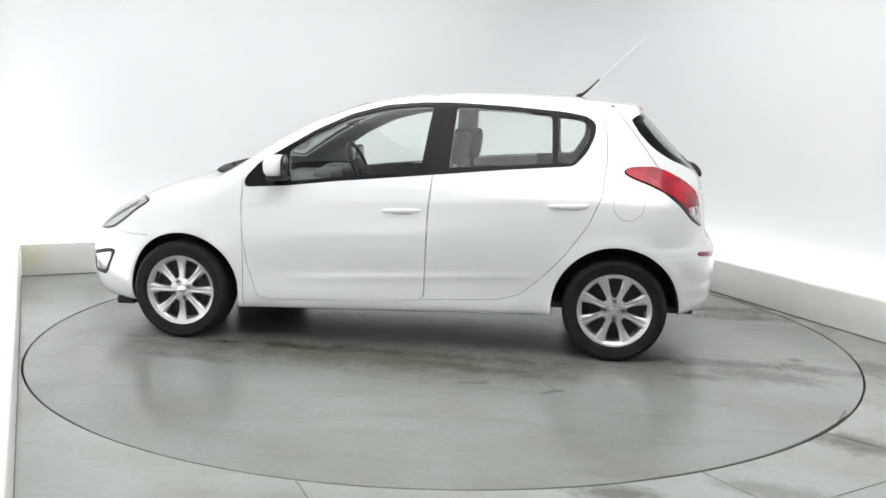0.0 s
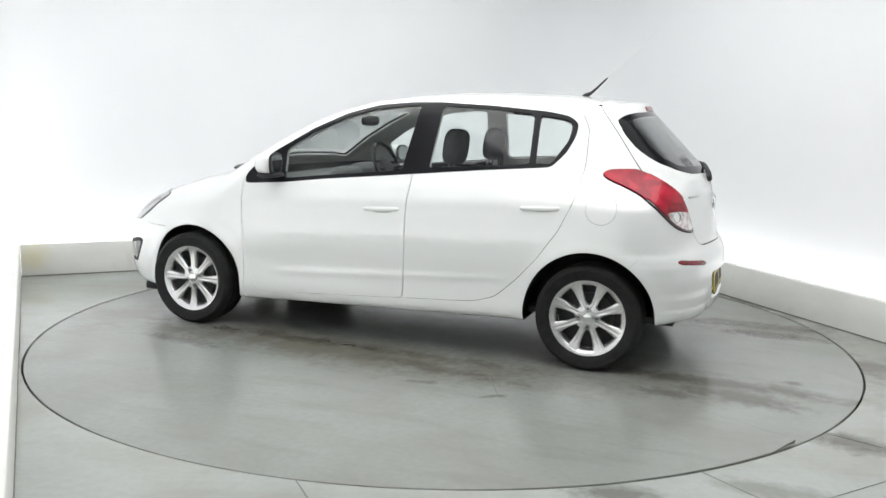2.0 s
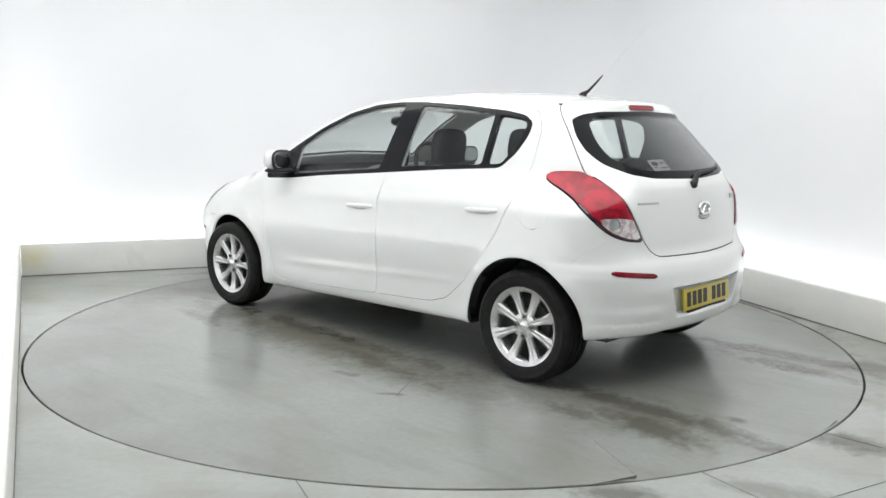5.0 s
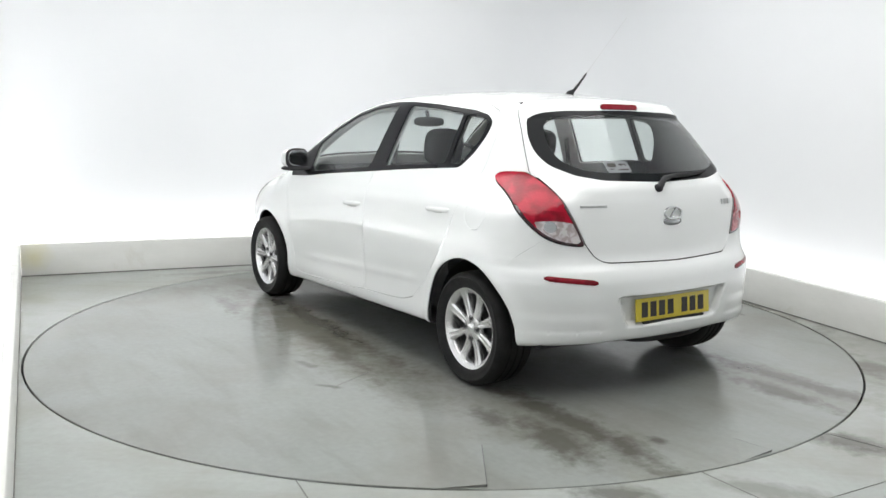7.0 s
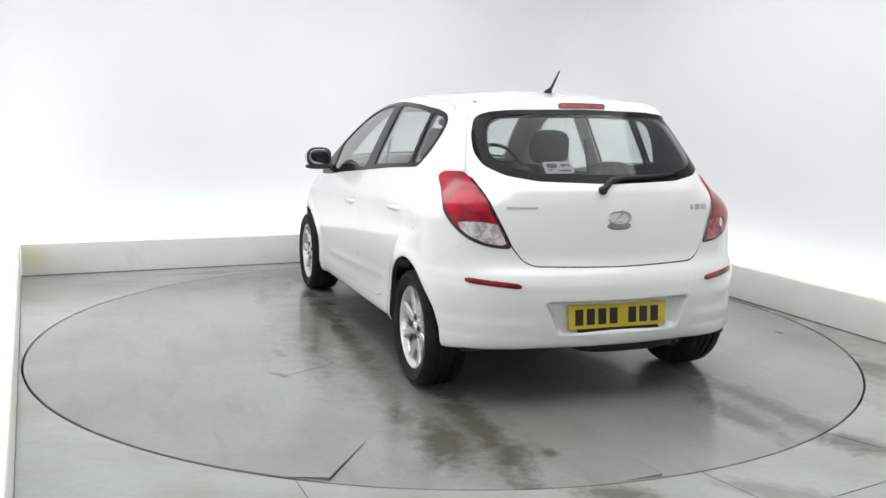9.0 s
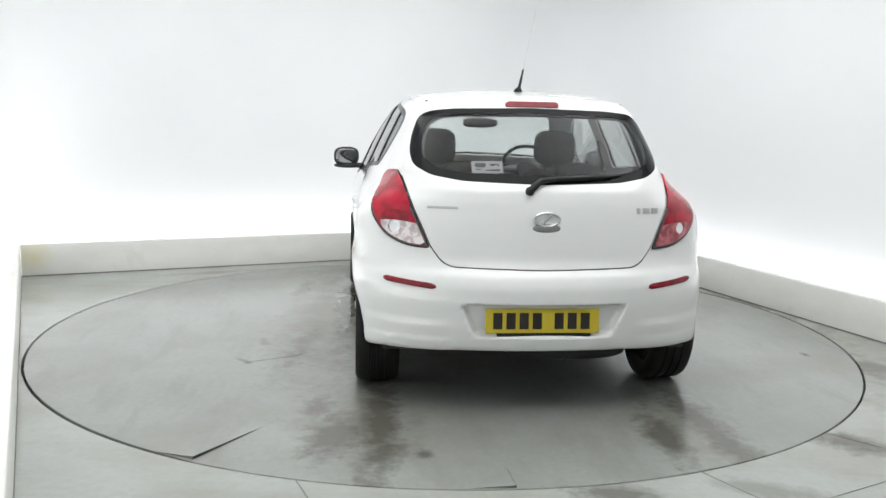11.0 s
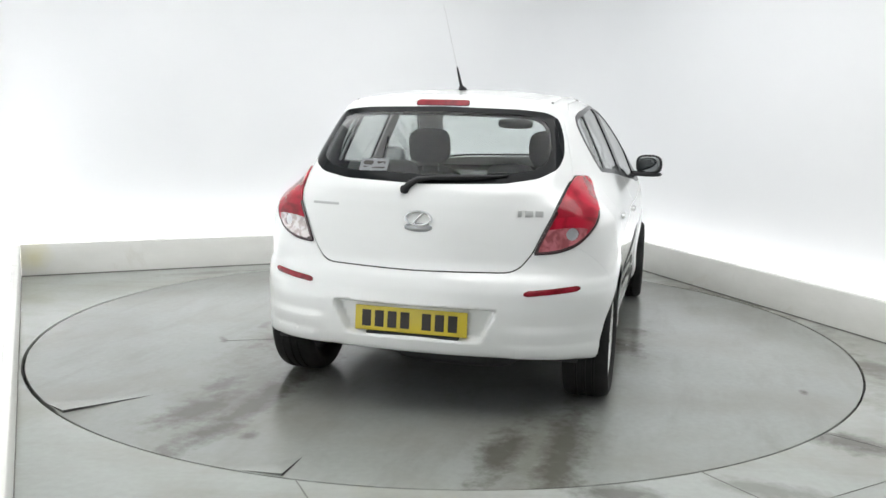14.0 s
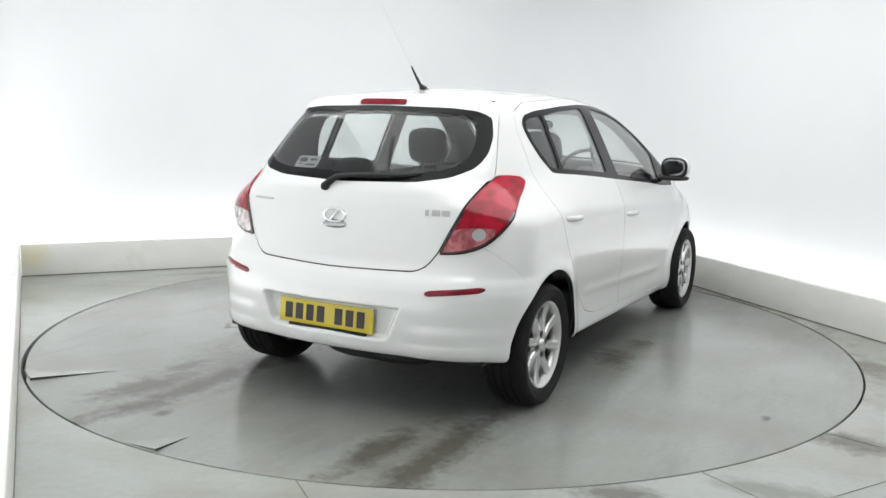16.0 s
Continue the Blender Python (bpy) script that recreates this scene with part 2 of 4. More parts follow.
def build_turntable():
    ring = 192
    bm = bmesh.new()
    # one worn plate stands a little short of the edge
    worn = [0.010 * max(0.0, min(1.0, (a - 100) / 40)) if 100 < a < 150 else 0.0 for a in (360 * i / ring for i in range(ring))]
    tops, rim, low = ([bm.verts.new((x * (1 - w / TABLE_R), y * (1 - w / TABLE_R), z)) for (x, y, z), w in zip(ring_points(ring, TABLE_R - gap, z), worn)]
                      for gap, z in ((0.008, -0.001), (0.006, -0.004), (0.006, -0.05)))
    bm.faces.new(tops)
    for i in range(ring):
        j = (i + 1) % ring
        bm.faces.new((rim[i], rim[j], tops[j], tops[i]))
        bm.faces.new((low[i], low[j], rim[j], rim[i]))
    bm.faces.new(low[::-1])
    # dirty tyre tracks and patches, and darker strips beside the car's sills
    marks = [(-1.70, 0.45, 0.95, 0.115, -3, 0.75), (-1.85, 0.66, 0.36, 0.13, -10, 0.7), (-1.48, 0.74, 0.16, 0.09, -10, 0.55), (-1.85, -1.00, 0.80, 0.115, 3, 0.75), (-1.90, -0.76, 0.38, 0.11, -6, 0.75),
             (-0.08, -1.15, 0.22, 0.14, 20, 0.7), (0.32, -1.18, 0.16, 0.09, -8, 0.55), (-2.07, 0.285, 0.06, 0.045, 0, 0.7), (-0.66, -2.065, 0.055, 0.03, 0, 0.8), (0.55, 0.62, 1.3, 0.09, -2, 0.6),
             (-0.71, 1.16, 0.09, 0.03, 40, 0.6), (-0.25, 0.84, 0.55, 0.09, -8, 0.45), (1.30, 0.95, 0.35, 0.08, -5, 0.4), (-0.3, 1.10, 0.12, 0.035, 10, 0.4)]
    # browner tone under the car, along both sills and behind the rear wheels
    brown_zones = [(0.30, 0.72, 1.9, 0.38, -3, 0.75), (-1.75, 0.56, 0.75, 0.32, -3, 0.5), (-1.85, -0.88, 0.70, 0.30, 0, 0.5), (0.3, -0.3, 1.6, 0.6, 0, 0.35), (0.1, -1.15, 0.9, 0.22, 4, 0.35), (1.95, 0.55, 0.35, 0.5, 0, 0.45)]
    table = new("turntable")
    tagged(table, "round grey painted steel turntable set flush in the floor", "turntable")
    paint = floor_material("turntable_paint", marks, brown_zones, 0.95)
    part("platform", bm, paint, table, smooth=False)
    # narrow welded joint across part of the platform
    bm = bmesh.new()
    d = Vector((-0.15, 0.29))
    box(bm, 0, d.length, -0.002, 0.002, -0.004, 0.0005, 0.0, pose(-0.59, 0.86, 0, 0, 0, math.degrees(math.atan2(d.y, d.x))))
    part("platform_joint", bm, JOINT_SHADE, table, "thin dark joint in the platform", smooth=False)
    # two plate corners that curl up a little at the rim, each with a dark open joint on one side
    for (x0, y0), (x1, y1), nx, ny, up in (((-2.080, 1.198), (-1.70, 0.945), -0.554, -0.832, 0.013), ((-2.409, -0.02), (-2.20, -0.015), 0.0, -1.0, 0.011)):
        o, i_, n = Vector((x0, y0, -0.002)), Vector((x1, y1, -0.002)), Vector((nx, ny, 0))
        peak, back = o + Vector((0, 0, up)), o - n * 0.2
        back.xy = back.xy.normalized() * (TABLE_R - 0.012)
        bm = bmesh.new()
        a, b, c, d = (bm.verts.new(p) for p in (peak, i_, back, o))
        bm.faces.new((a, b, c))
        bm.faces.new((d, a, c))
        bm.faces.new((d, c, b))
        bmesh.ops.recalc_face_normals(bm, faces=bm.faces)
        plate = part("raised_plate", bm, paint, table, "slightly lifted corner of a floor plate", smooth=False)
        bm = bmesh.new()
        lift = n * 0.002
        front = [bm.verts.new(p + lift) for p in (o, i_, peak)]
        rear = [bm.verts.new(p) for p in (o, i_, peak)]
        bm.faces.new(front)
        bm.faces.new(rear[::-1])
        for k in range(3):
            bm.faces.new((front[k], rear[k], rear[(k + 1) % 3], front[(k + 1) % 3]))
        bmesh.ops.recalc_face_normals(bm, faces=bm.faces)
        part("plate_joint", bm, DARK, plate, "dark open joint between floor plates", smooth=False)
    return table


TABLE = build_turntable()


# ---------------------------------------------------------------- car materials
def paint_material():
    M = Mat("white_car_paint", (0.84, 0.85, 0.84), 0.32, coat=1.0)
    M.to(M.ramp(M.noise(1.3, 3, 0.5), [(0.35, (0.782, 0.798, 0.79)), (0.65, (0.806, 0.82, 0.812))]), "Base Color")
    M.bump(M.noise(260, 2, 0.5), 0.015, 0.0005)
    return M.m


def glass_material(name, tint, gloss=0.05, least=0.026, sharp=3.8):
    m = bpy.data.materials.new(name)
    m.use_nodes = True
    nt = m.node_tree
    nt.nodes.clear()
    out = nt.nodes.new("ShaderNodeOutputMaterial")
    mix = nt.nodes.new("ShaderNodeMixShader")
    see = nt.nodes.new("ShaderNodeBsdfTransparent")
    see.inputs[0].default_value = (*tint, 1)
    shine = nt.nodes.new("ShaderNodeBsdfGlossy")
    shine.inputs["Roughness"].default_value = gloss
    face = nt.nodes.new("ShaderNodeLayerWeight")
    face.inputs[0].default_value = 0.5
    power = nt.nodes.new("ShaderNodeMath")
    power.operation = "POWER"
    power.inputs[1].default_value = sharp
    nt.links.new(face.outputs["Facing"], power.inputs[0])
    span = nt.nodes.new("ShaderNodeMath")
    span.operation = "MULTIPLY_ADD"
    span.inputs[1].default_value, span.inputs[2].default_value = 0.95, least
    nt.links.new(power.outputs[0], span.inputs[0])
    nt.links.new(span.outputs[0], mix.inputs[0])
    nt.links.new(see.outputs[0], mix.inputs[1])
    nt.links.new(shine.outputs[0], mix.inputs[2])
    nt.links.new(mix.outputs[0], out.inputs[0])
    return m


def lens_material(name, colour, dark, rough=0.06, scale=9.0, metal=0.0, cells=70.0):
    """Moulded plastic lens: small prisms, and the shapes of the reflector behind it as a change of depth of colour."""
    M = Mat(name, colour, rough, metal, coat=0.3, spec=0.3)
    M.to(M.mix(M.ramp(M.noise(scale, 2, 0.4, warp=0.5), [(0.42, grey(0)), (0.60, grey(0.85))]), colour, dark), "Base Color")
    cell = M.node("ShaderNodeTexVoronoi", Scale=cells)
    M.link(M.coords(), cell.inputs["Vector"])
    M.bump(cell.outputs["Distance"], 0.18, 0.004)
    return M.m


def cloth_material(name, colour):
    M = Mat(name, colour, 0.9, spec=0.2)
    M.to(M.ramp(M.noise(240, 3, 0.6), [(0.3, tuple(c * 0.7 for c in colour)), (0.7, tuple(c * 1.3 for c in colour))]), "Base Color")
    M.bump(M.noise(320, 3, 0.6), 0.3, 0.001)
    return M.m


def rubber_material():
    M = Mat("tyre_rubber", (0.016, 0.016, 0.017), 0.7, spec=0.2)
    M.to(M.ramp(M.noise(14, 5, 0.65), [(0.35, grey(0.013)), (0.75, grey(0.023))]), "Base Color")
    M.bump(M.noise(120, 4, 0.6), 0.2, 0.001)
    return M.m


def alloy_material():
    M = Mat("silver_alloy", (0.7, 0.71, 0.72), 0.27, 0.8, coat=0.4)
    M.to(M.ramp(M.noise(30, 4, 0.6), [(0.3, grey(0.60)), (0.7, grey(0.70))]), "Base Color")
    return M.m


PAINT = paint_material()
GLASS = glass_material("green_tinted_glass", (0.965, 0.985, 0.978), 0.02)
GLASS_REAR = glass_material("rear_tinted_glass", (0.93, 0.95, 0.945), 0.02, 0.005, 3.6)
CLEAR = Mat("clear_lens", (0.55, 0.56, 0.57), 0.08, 0.55, coat=1.0).m
SILVERY = lens_material("clear_silver_lens", (0.80, 0.76, 0.755), (0.46, 0.38, 0.38), 0.12, 38.0, 0.5, 55.0)
FOG_RED = lens_material("fog_red_lens", (0.50, 0.16, 0.18), (0.26, 0.06, 0.07), 0.12, 30.0, 0.25, 55.0)
BOWL = Mat("smoked_bowl", (0.10, 0.103, 0.108), 0.15, 0.3, coat=1.0).m
HEAD_BOWL = Mat("silvered_bowl", (0.62, 0.63, 0.65), 0.15, 0.4, coat=1.0).m
BLACK = Mat("gloss_black_trim", (0.010, 0.010, 0.012), 0.22, spec=0.16).m
BLACK_GLASS = Mat("printed_black_glass", (0.008, 0.009, 0.010), 0.08, spec=0.1).m
PLASTIC = Mat("matt_black_plastic", (0.020, 0.020, 0.022), 0.6, spec=0.3).m
DASH = Mat("grey_dashboard_plastic", (0.075, 0.077, 0.08), 0.5).m
INSIDE = Mat("inner_body_dark", (0.034, 0.034, 0.036), 0.75).m
TRIM_GREY = cloth_material("headlining_cloth", (0.30, 0.30, 0.29))
TRIM_PALE = Mat("pale_grey_trim_plastic", (0.50, 0.50, 0.49), 0.55).m
SEAT = cloth_material("dark_seat_cloth", (0.042, 0.043, 0.048))
RED = lens_material("red_lens", (0.45, 0.007, 0.028), (0.23, 0.004, 0.016), 0.1, 11.0)
RED_DEEP = lens_material("deep_red_lens", (0.38, 0.005, 0.023), (0.17, 0.003, 0.011), 0.1, 16.0)
RED_DARK = lens_material("dark_red_reflector", (0.24, 0.008, 0.018), (0.14, 0.004, 0.010), 0.2, 20.0)
DARK_RED_EDGE = Mat("dark_lens_edge", (0.05, 0.006, 0.010), 0.15, coat=1.0).m
CHROME = Mat("chrome", (0.72, 0.73, 0.74), 0.12, 1.0).m
RUBBER = rubber_material()
ALLOY = alloy_material()
BRAKE = Mat("brake_steel", (0.028, 0.028, 0.029), 0.5, 0.5).m
YELLOW = Mat("yellow_plate_plastic", (0.62, 0.49, 0.03), 0.35, coat=0.3).m
PRINT = Mat("black_print", (0.02, 0.016, 0.012), 0.5).m
PAPER = Mat("white_sticker_paper", (0.19, 0.20, 0.21), 0.6).m

# ---------------------------------------------------------------- body surface
# car space: x forwards, y to its left, z up; wheel centres at x = +-1.2625


def curve(points, soft=0.03):
    """A smooth function through (near) the given points."""
    p = np.array(sorted(points), float)
    lo, hi = p[0, 0] - 1.0, p[-1, 0] + 1.0
    n = 4000
    s = np.linspace(lo, hi, n)
    v = np.interp(s, p[:, 0], p[:, 1])
    v = np.where(s < p[0, 0], p[0, 1] + (s - p[0, 0]) * (p[1, 1] - p[0, 1]) / (p[1, 0] - p[0, 0]), v)
    v = np.where(s > p[-1, 0], p[-1, 1] + (s - p[-1, 0]) * (p[-1, 1] - p[-2, 1]) / (p[-1, 0] - p[-2, 0]), v)
    w = max(1, int(3 * soft / (s[1] - s[0])))
    k = np.exp(-0.5 * (np.arange(-w, w + 1) / (w / 3)) ** 2)
    v = np.convolve(np.pad(v, w, mode="reflect", reflect_type="odd"), k / k.sum(), "valid")
    return lambda q: np.interp(q, s, v)


def slope(f, q, h=0.004):
    return (f(q + h) - f(q - h)) / (2 * h)


TOP = curve([(2.04, 0.60), (1.98, 0.68), (1.88, 0.755), (1.73, 0.82), (1.55, 0.885), (1.3, 0.955), (1.12, 0.997), (1.04, 1.03), (0.9, 1.115), (0.7, 1.237),
             (0.5, 1.335), (0.3, 1.408), (0.1, 1.45), (-0.28, 1.482), (-0.6, 1.487), (-0.94, 1.477), (-1.14, 1.457), (-1.27, 1.446), (-1.42, 1.428)], 0.045)
HALF = curve([(0.16, 0.795), (0.24, 0.826), (0.29, 0.832), (0.36, 0.828), (0.45, 0.832), (0.55, 0.846), (0.65, 0.853), (0.78, 0.853), (0.86, 0.846),
              (0.93, 0.824), (0.99, 0.793), (1.06, 0.762), (1.15, 0.723), (1.25, 0.676), (1.35, 0.627), (1.42, 0.59), (1.5, 0.545)], 0.022)
REAR = curve([(0.20, -1.835), (0.27, -1.862), (0.33, -1.878), (0.40, -1.888), (0.5, -1.893), (0.58, -1.888), (0.63, -1.868), (0.66, -1.842), (0.70, -1.826), (0.80, -1.815),
              (0.88, -1.803), (0.95, -1.79), (1.01, -1.772), (1.05, -1.742), (1.362, -1.437), (1.38, -1.415), (1.42, -1.402), (1.5, -1.37)], 0.012)
FRONT = curve([(0.16, 1.96), (0.22, 2.02), (0.3, 2.06), (0.4, 2.078), (0.5, 2.075), (0.6, 2.05), (0.68, 2.01), (0.78, 1.94), (0.86, 1.85), (1.0, 1.62)], 0.03)
BOTTOM = curve([(-1.95, 0.292), (-1.7, 0.278), (-1.55, 0.262), (-0.9, 0.236), (0.9, 0.186), (1.6, 0.185), (2.1, 0.19)], 0.03)
WHEEL_X, WHEEL_Z = 1.2625, 0.2885


def smax(a, b, k):
    h = np.maximum(k - np.abs(a - b), 0) / k
    return np.maximum(a, b) + h * h * k * 0.25


def step(x):
    x = np.clip(x, 0, 1)
    return x * x * (3 - 2 * x)


def body(x, y, z):
    """Signed distance, nearly, to the car body's skin: below zero inside."""
    ay = np.abs(y)
    w = HALF(z)
    high = step((z - 0.86) / 0.22)
    back = np.maximum(-0.55 - x, 0)
    low_back = np.maximum(-1.45 - x, 0)
    w = w - high * 0.075 * (back / 0.75) ** 2 - (1 - high) * 0.10 * (low_back / 0.45) ** 2
    fore = np.maximum(x - 0.95, 0)
    w = w - 0.20 * (fore / 1.1) ** 2.4
    for cx in (WHEEL_X, -WHEEL_X):
        r = np.hypot(x - cx, z - 0.285)
        w = w + 0.014 * np.exp(-((r - 0.36) / 0.05) ** 2)
    crease = 0.845 - 0.05 * x
    w = w + 0.004 * np.exp(-((z - crease) / 0.035) ** 2) * step((1.25 - x) / 0.3) * step((x + 1.4) / 0.3)
    low_crease = 0.415 - 0.055 * x
    w = w + 0.0042 * np.exp(-((z - low_crease) / 0.022) ** 2) * step((0.80 - x) / 0.35) * step((x + 0.88) / 0.2)
    side = (ay - w) / 1.05
    top = (z - TOP(x) + 0.13 * y * y) / np.sqrt(1 + slope(TOP, x) ** 2)
    recess = 0.04 * step((0.385 - ay - 0.45 * (0.505 - z)) / 0.03) * step((0.513 - z) / 0.018) * step((z - 0.350) / 0.035)
    ledge = 0.007 * step((0.445 - z) / 0.05) * step((ay - 0.38) / 0.12)
    ledge = ledge + 0.008 * step((0.350 - z) / 0.022) * step((ay - 0.36) / 0.12)
    rear = (REAR(z) + 0.27 * y * y + recess - ledge - x) / np.sqrt(1 + slope(REAR, z) ** 2)
    front = (x - FRONT(z) + 0.26 * y * y) / np.sqrt(1 + slope(FRONT, z) ** 2)
    bottom = BOTTOM(x) - z
    f = smax(side, top, 0.09 + 0.09 * step((x - 0.9) / 0.3))
    f = smax(f, rear, 0.22 - 0.12 * step((z - 0.98) / 0.12) - 0.065 * step((z - 1.33) / 0.05))
    f = smax(f, front, 0.20)
    return smax(f, bottom, 0.03)


def gradient(p):
    h = 0.002
    g = np.stack([body(*(p + d).T) - body(*(p - d).T) for d in (np.eye(3) * h)], 1) / (2 * h)
    return g


def settle(p, times=2):
    """Moves points onto the skin; gives them and the outward normals."""
    for _ in range(times):
        g = gradient(p)
        p = p - (body(*p.T) / np.maximum((g * g).sum(1), 1e-6))[:, None] * g
    g = gradient(p)
    return p, g / np.linalg.norm(g, axis=1)[:, None]


def skin(h=0.017):
    """The skin as triangles, by surface nets."""
    ax = [np.arange(a, b, h) for a, b in ((-2.0, 2.2), (-0.95, 0.95), (0.1, 1.6))]
    X, Y, Z = np.meshgrid(*ax, indexing="ij")
    F = body(X, Y, Z)
    n = [len(a) for a in ax]
    shape = tuple(k - 1 for k in n)
    acc, cnt = np.zeros(shape + (3,)), np.zeros(shape)
    faces = []
    for d in range(3):
        lo, hi = [slice(None)] * 3, [slice(None)] * 3
        lo[d], hi[d] = slice(0, -1), slice(1, None)
        a, b = F[tuple(lo)], F[tuple(hi)]
        idx = np.argwhere((a < 0) != (b < 0))
        va, vb = a[tuple(idx.T)], b[tuple(idx.T)]
        pt = idx.astype(float)
        pt[:, d] += va / (va - vb)
        o = [k for k in range(3) if k != d]
        ok = (idx[:, o[0]] > 0) & (idx[:, o[1]] > 0) & (idx[:, o[0]] < shape[o[0]]) & (idx[:, o[1]] < shape[o[1]])
        idx, pt, va = idx[ok], pt[ok], va[ok]
        cells = []
        for s0, s1 in ((-1, -1), (0, -1), (0, 0), (-1, 0)):
            c = idx.copy()
            c[:, o[0]] += s0
            c[:, o[1]] += s1
            np.add.at(acc, tuple(c.T), pt)
            np.add.at(cnt, tuple(c.T), 1)
            cells.append(np.ravel_multi_index(c.T, shape))
        q = np.stack(cells, 1)
        flip = (va < 0) != (d == 1)
        q[~flip] = q[~flip][:, ::-1]
        faces.append(q)
    q = np.concatenate(faces)
    used = np.unique(q)
    remap = np.full(int(np.prod(shape)), -1)
    remap[used] = np.arange(len(used))
    v = acc.reshape(-1, 3)[used] / cnt.reshape(-1)[used][:, None]
    v = v * h + np.array([a[0] for a in ax])
    v, _ = settle(v, 3)
    q = remap[q]
    return v, np.concatenate([q[:, [0, 1, 2]], q[:, [0, 2, 3]]])


def cut(mesh, field):
    """Splits triangles along field == 0: the piece below zero, and the rest."""
    v, t = mesh
    if len(t) == 0:
        return mesh, mesh
    g = field(v)
    g = np.where(np.abs(g) < 1e-7, 1e-7, g)
    neg = g[t] < 0
    k = neg.sum(1)
    inside, outside = [t[k == 3]], [t[k == 0]]
    made, extra = {}, []

    def mid(a, b):
        key = (a, b) if a < b else (b, a)
        if key not in made:
            i, j = key
            s = g[i] / (g[i] - g[j])
            made[key] = len(v) + len(extra)
            extra.append(v[i] + s * (v[j] - v[i]))
        return made[key]

    ins, outs = [], []
    for tri, ng, kk in zip(t[(k == 1) | (k == 2)], neg[(k == 1) | (k == 2)], k[(k == 1) | (k == 2)]):
        i = int(np.argmax(ng)) if kk == 1 else int(np.argmin(ng))
        a, b, c = int(tri[i]), int(tri[(i + 1) % 3]), int(tri[(i + 2) % 3])
        ab, ac = mid(a, b), mid(a, c)
        one, two = ((ins, outs) if kk == 1 else (outs, ins))
        one.append((a, ab, ac))
        two.append((ab, b, c))
        two.append((ab, c, ac))
    vv = np.concatenate([v, np.array(extra)]) if extra else v

    def tidy(lists, more):
        tt = np.concatenate(lists + ([np.array(more)] if more else []))
        if len(tt) == 0:
            return np.zeros((0, 3)), np.zeros((0, 3), int)
        u, inv = np.unique(tt, return_inverse=True)
        return vv[u], inv.reshape(-1, 3)

    return tidy(inside, ins), tidy(outside, outs)


def eased(p, r):
    """The outline with its corners rounded by about r."""
    p = [np.array(q, float) for q in p]
    out = []
    for k in range(len(p)):
        a, b, c = p[k - 1], p[k], p[(k + 1) % len(p)]
        la, lc = np.linalg.norm(a - b), np.linalg.norm(c - b)
        u, w = b + (a - b) * min(0.45, r / la), b + (c - b) * min(0.45, r / lc)
        for s in (0.0, 0.33, 0.67, 1.0):
            out.append(u * (1 - s) ** 2 + b * 2 * s * (1 - s) + w * s * s)
    return np.array(out)


def polygon(points, i, j, rounds=0.025, fold=None, only=None, grow=0.0):
    """A field: signed distance to a polygon seen along one axis. fold: an axis taken without its sign. only: (axis, sign, limit)."""
    p = eased(points, rounds) if rounds else np.array(points, float)

    def field(v):
        a = np.abs(v[:, i]) if fold == i else v[:, i]
        b = np.abs(v[:, j]) if fold == j else v[:, j]
        d = np.full(len(v), 1e9)
        odd = np.zeros(len(v), bool)
        for (x0, y0), (x1, y1) in zip(p, np.roll(p, -1, 0)):
            ex, ey = x1 - x0, y1 - y0
            t = np.clip(((a - x0) * ex + (b - y0) * ey) / max(ex * ex + ey * ey, 1e-12), 0, 1)
            d = np.minimum(d, np.hypot(a - x0 - t * ex, b - y0 - t * ey))
            hit = (y0 > b) != (y1 > b)
            odd ^= hit & (a < x0 + ex * (b - y0) / (ey if abs(ey) > 1e-12 else 1e-12))
        d = np.where(odd, -d, d) - grow
        if only:
            axis, sign, lim = only
            d = np.maximum(d, sign * (v[:, axis] - lim))
        return d

    return field


def disc(cx, cz, r):
    return lambda v: np.hypot(v[:, 0] - cx, v[:, 2] - cz) - r


def both(*fields):
    return lambda v: np.maximum.reduce([f(v) for f in fields])


def grown(f, d):
    return lambda v: f(v) - d


def panel(name, mesh, material, parent, label="", thick=0.006, lift=0.0):
    """A piece of the skin as a solid sheet: thick inwards, lifted off the skin by lift."""
    v, t = mesh
    if len(t) == 0:
        return None
    v, n = settle(v, 1)
    a, b = v + n * lift, v + n * (lift - thick)
    e = np.sort(np.concatenate([t[:, [0, 1]], t[:, [1, 2]], t[:, [2, 0]]]), axis=1)
    d = np.concatenate([t[:, [0, 1]], t[:, [1, 2]], t[:, [2, 0]]])
    _, inv, c = np.unique(e[:, 0] * len(v) + e[:, 1], return_inverse=True, return_counts=True)
    rim = d[c[inv] == 1]
    m = len(v)
    faces = np.concatenate([t, t[:, ::-1] + m, np.stack([rim[:, 1], rim[:, 0], rim[:, 0] + m], 1), np.stack([rim[:, 1], rim[:, 0] + m, rim[:, 1] + m], 1)])
    me = bpy.data.meshes.new(name)
    vv = np.concatenate([a, b])
    me.vertices.add(len(vv))
    me.vertices.foreach_set("co", vv.ravel())
    me.loops.add(len(faces) * 3)
    me.loops.foreach_set("vertex_index", faces.ravel().astype(np.int32))
    me.polygons.add(len(faces))
    me.polygons.foreach_set("loop_start", np.arange(0, len(faces) * 3, 3, dtype=np.int32))
    me.update(calc_edges=True)
    me.validate()
    me.materials.append(material)
    me.polygons.foreach_set("use_smooth", [True] * len(me.polygons))
    if len(me.polygons) == len(faces):
        norms = np.concatenate([n, -n])
        loops = norms[faces.ravel()]
        rims = np.repeat(np.arange(len(faces)) >= 2 * len(t), 3)
        loops[rims] = 0
        me.normals_split_custom_set(loops.tolist())
    ob = new(name, me)
    ob.parent = parent
    return tagged(ob, label)


GAP = 0.003


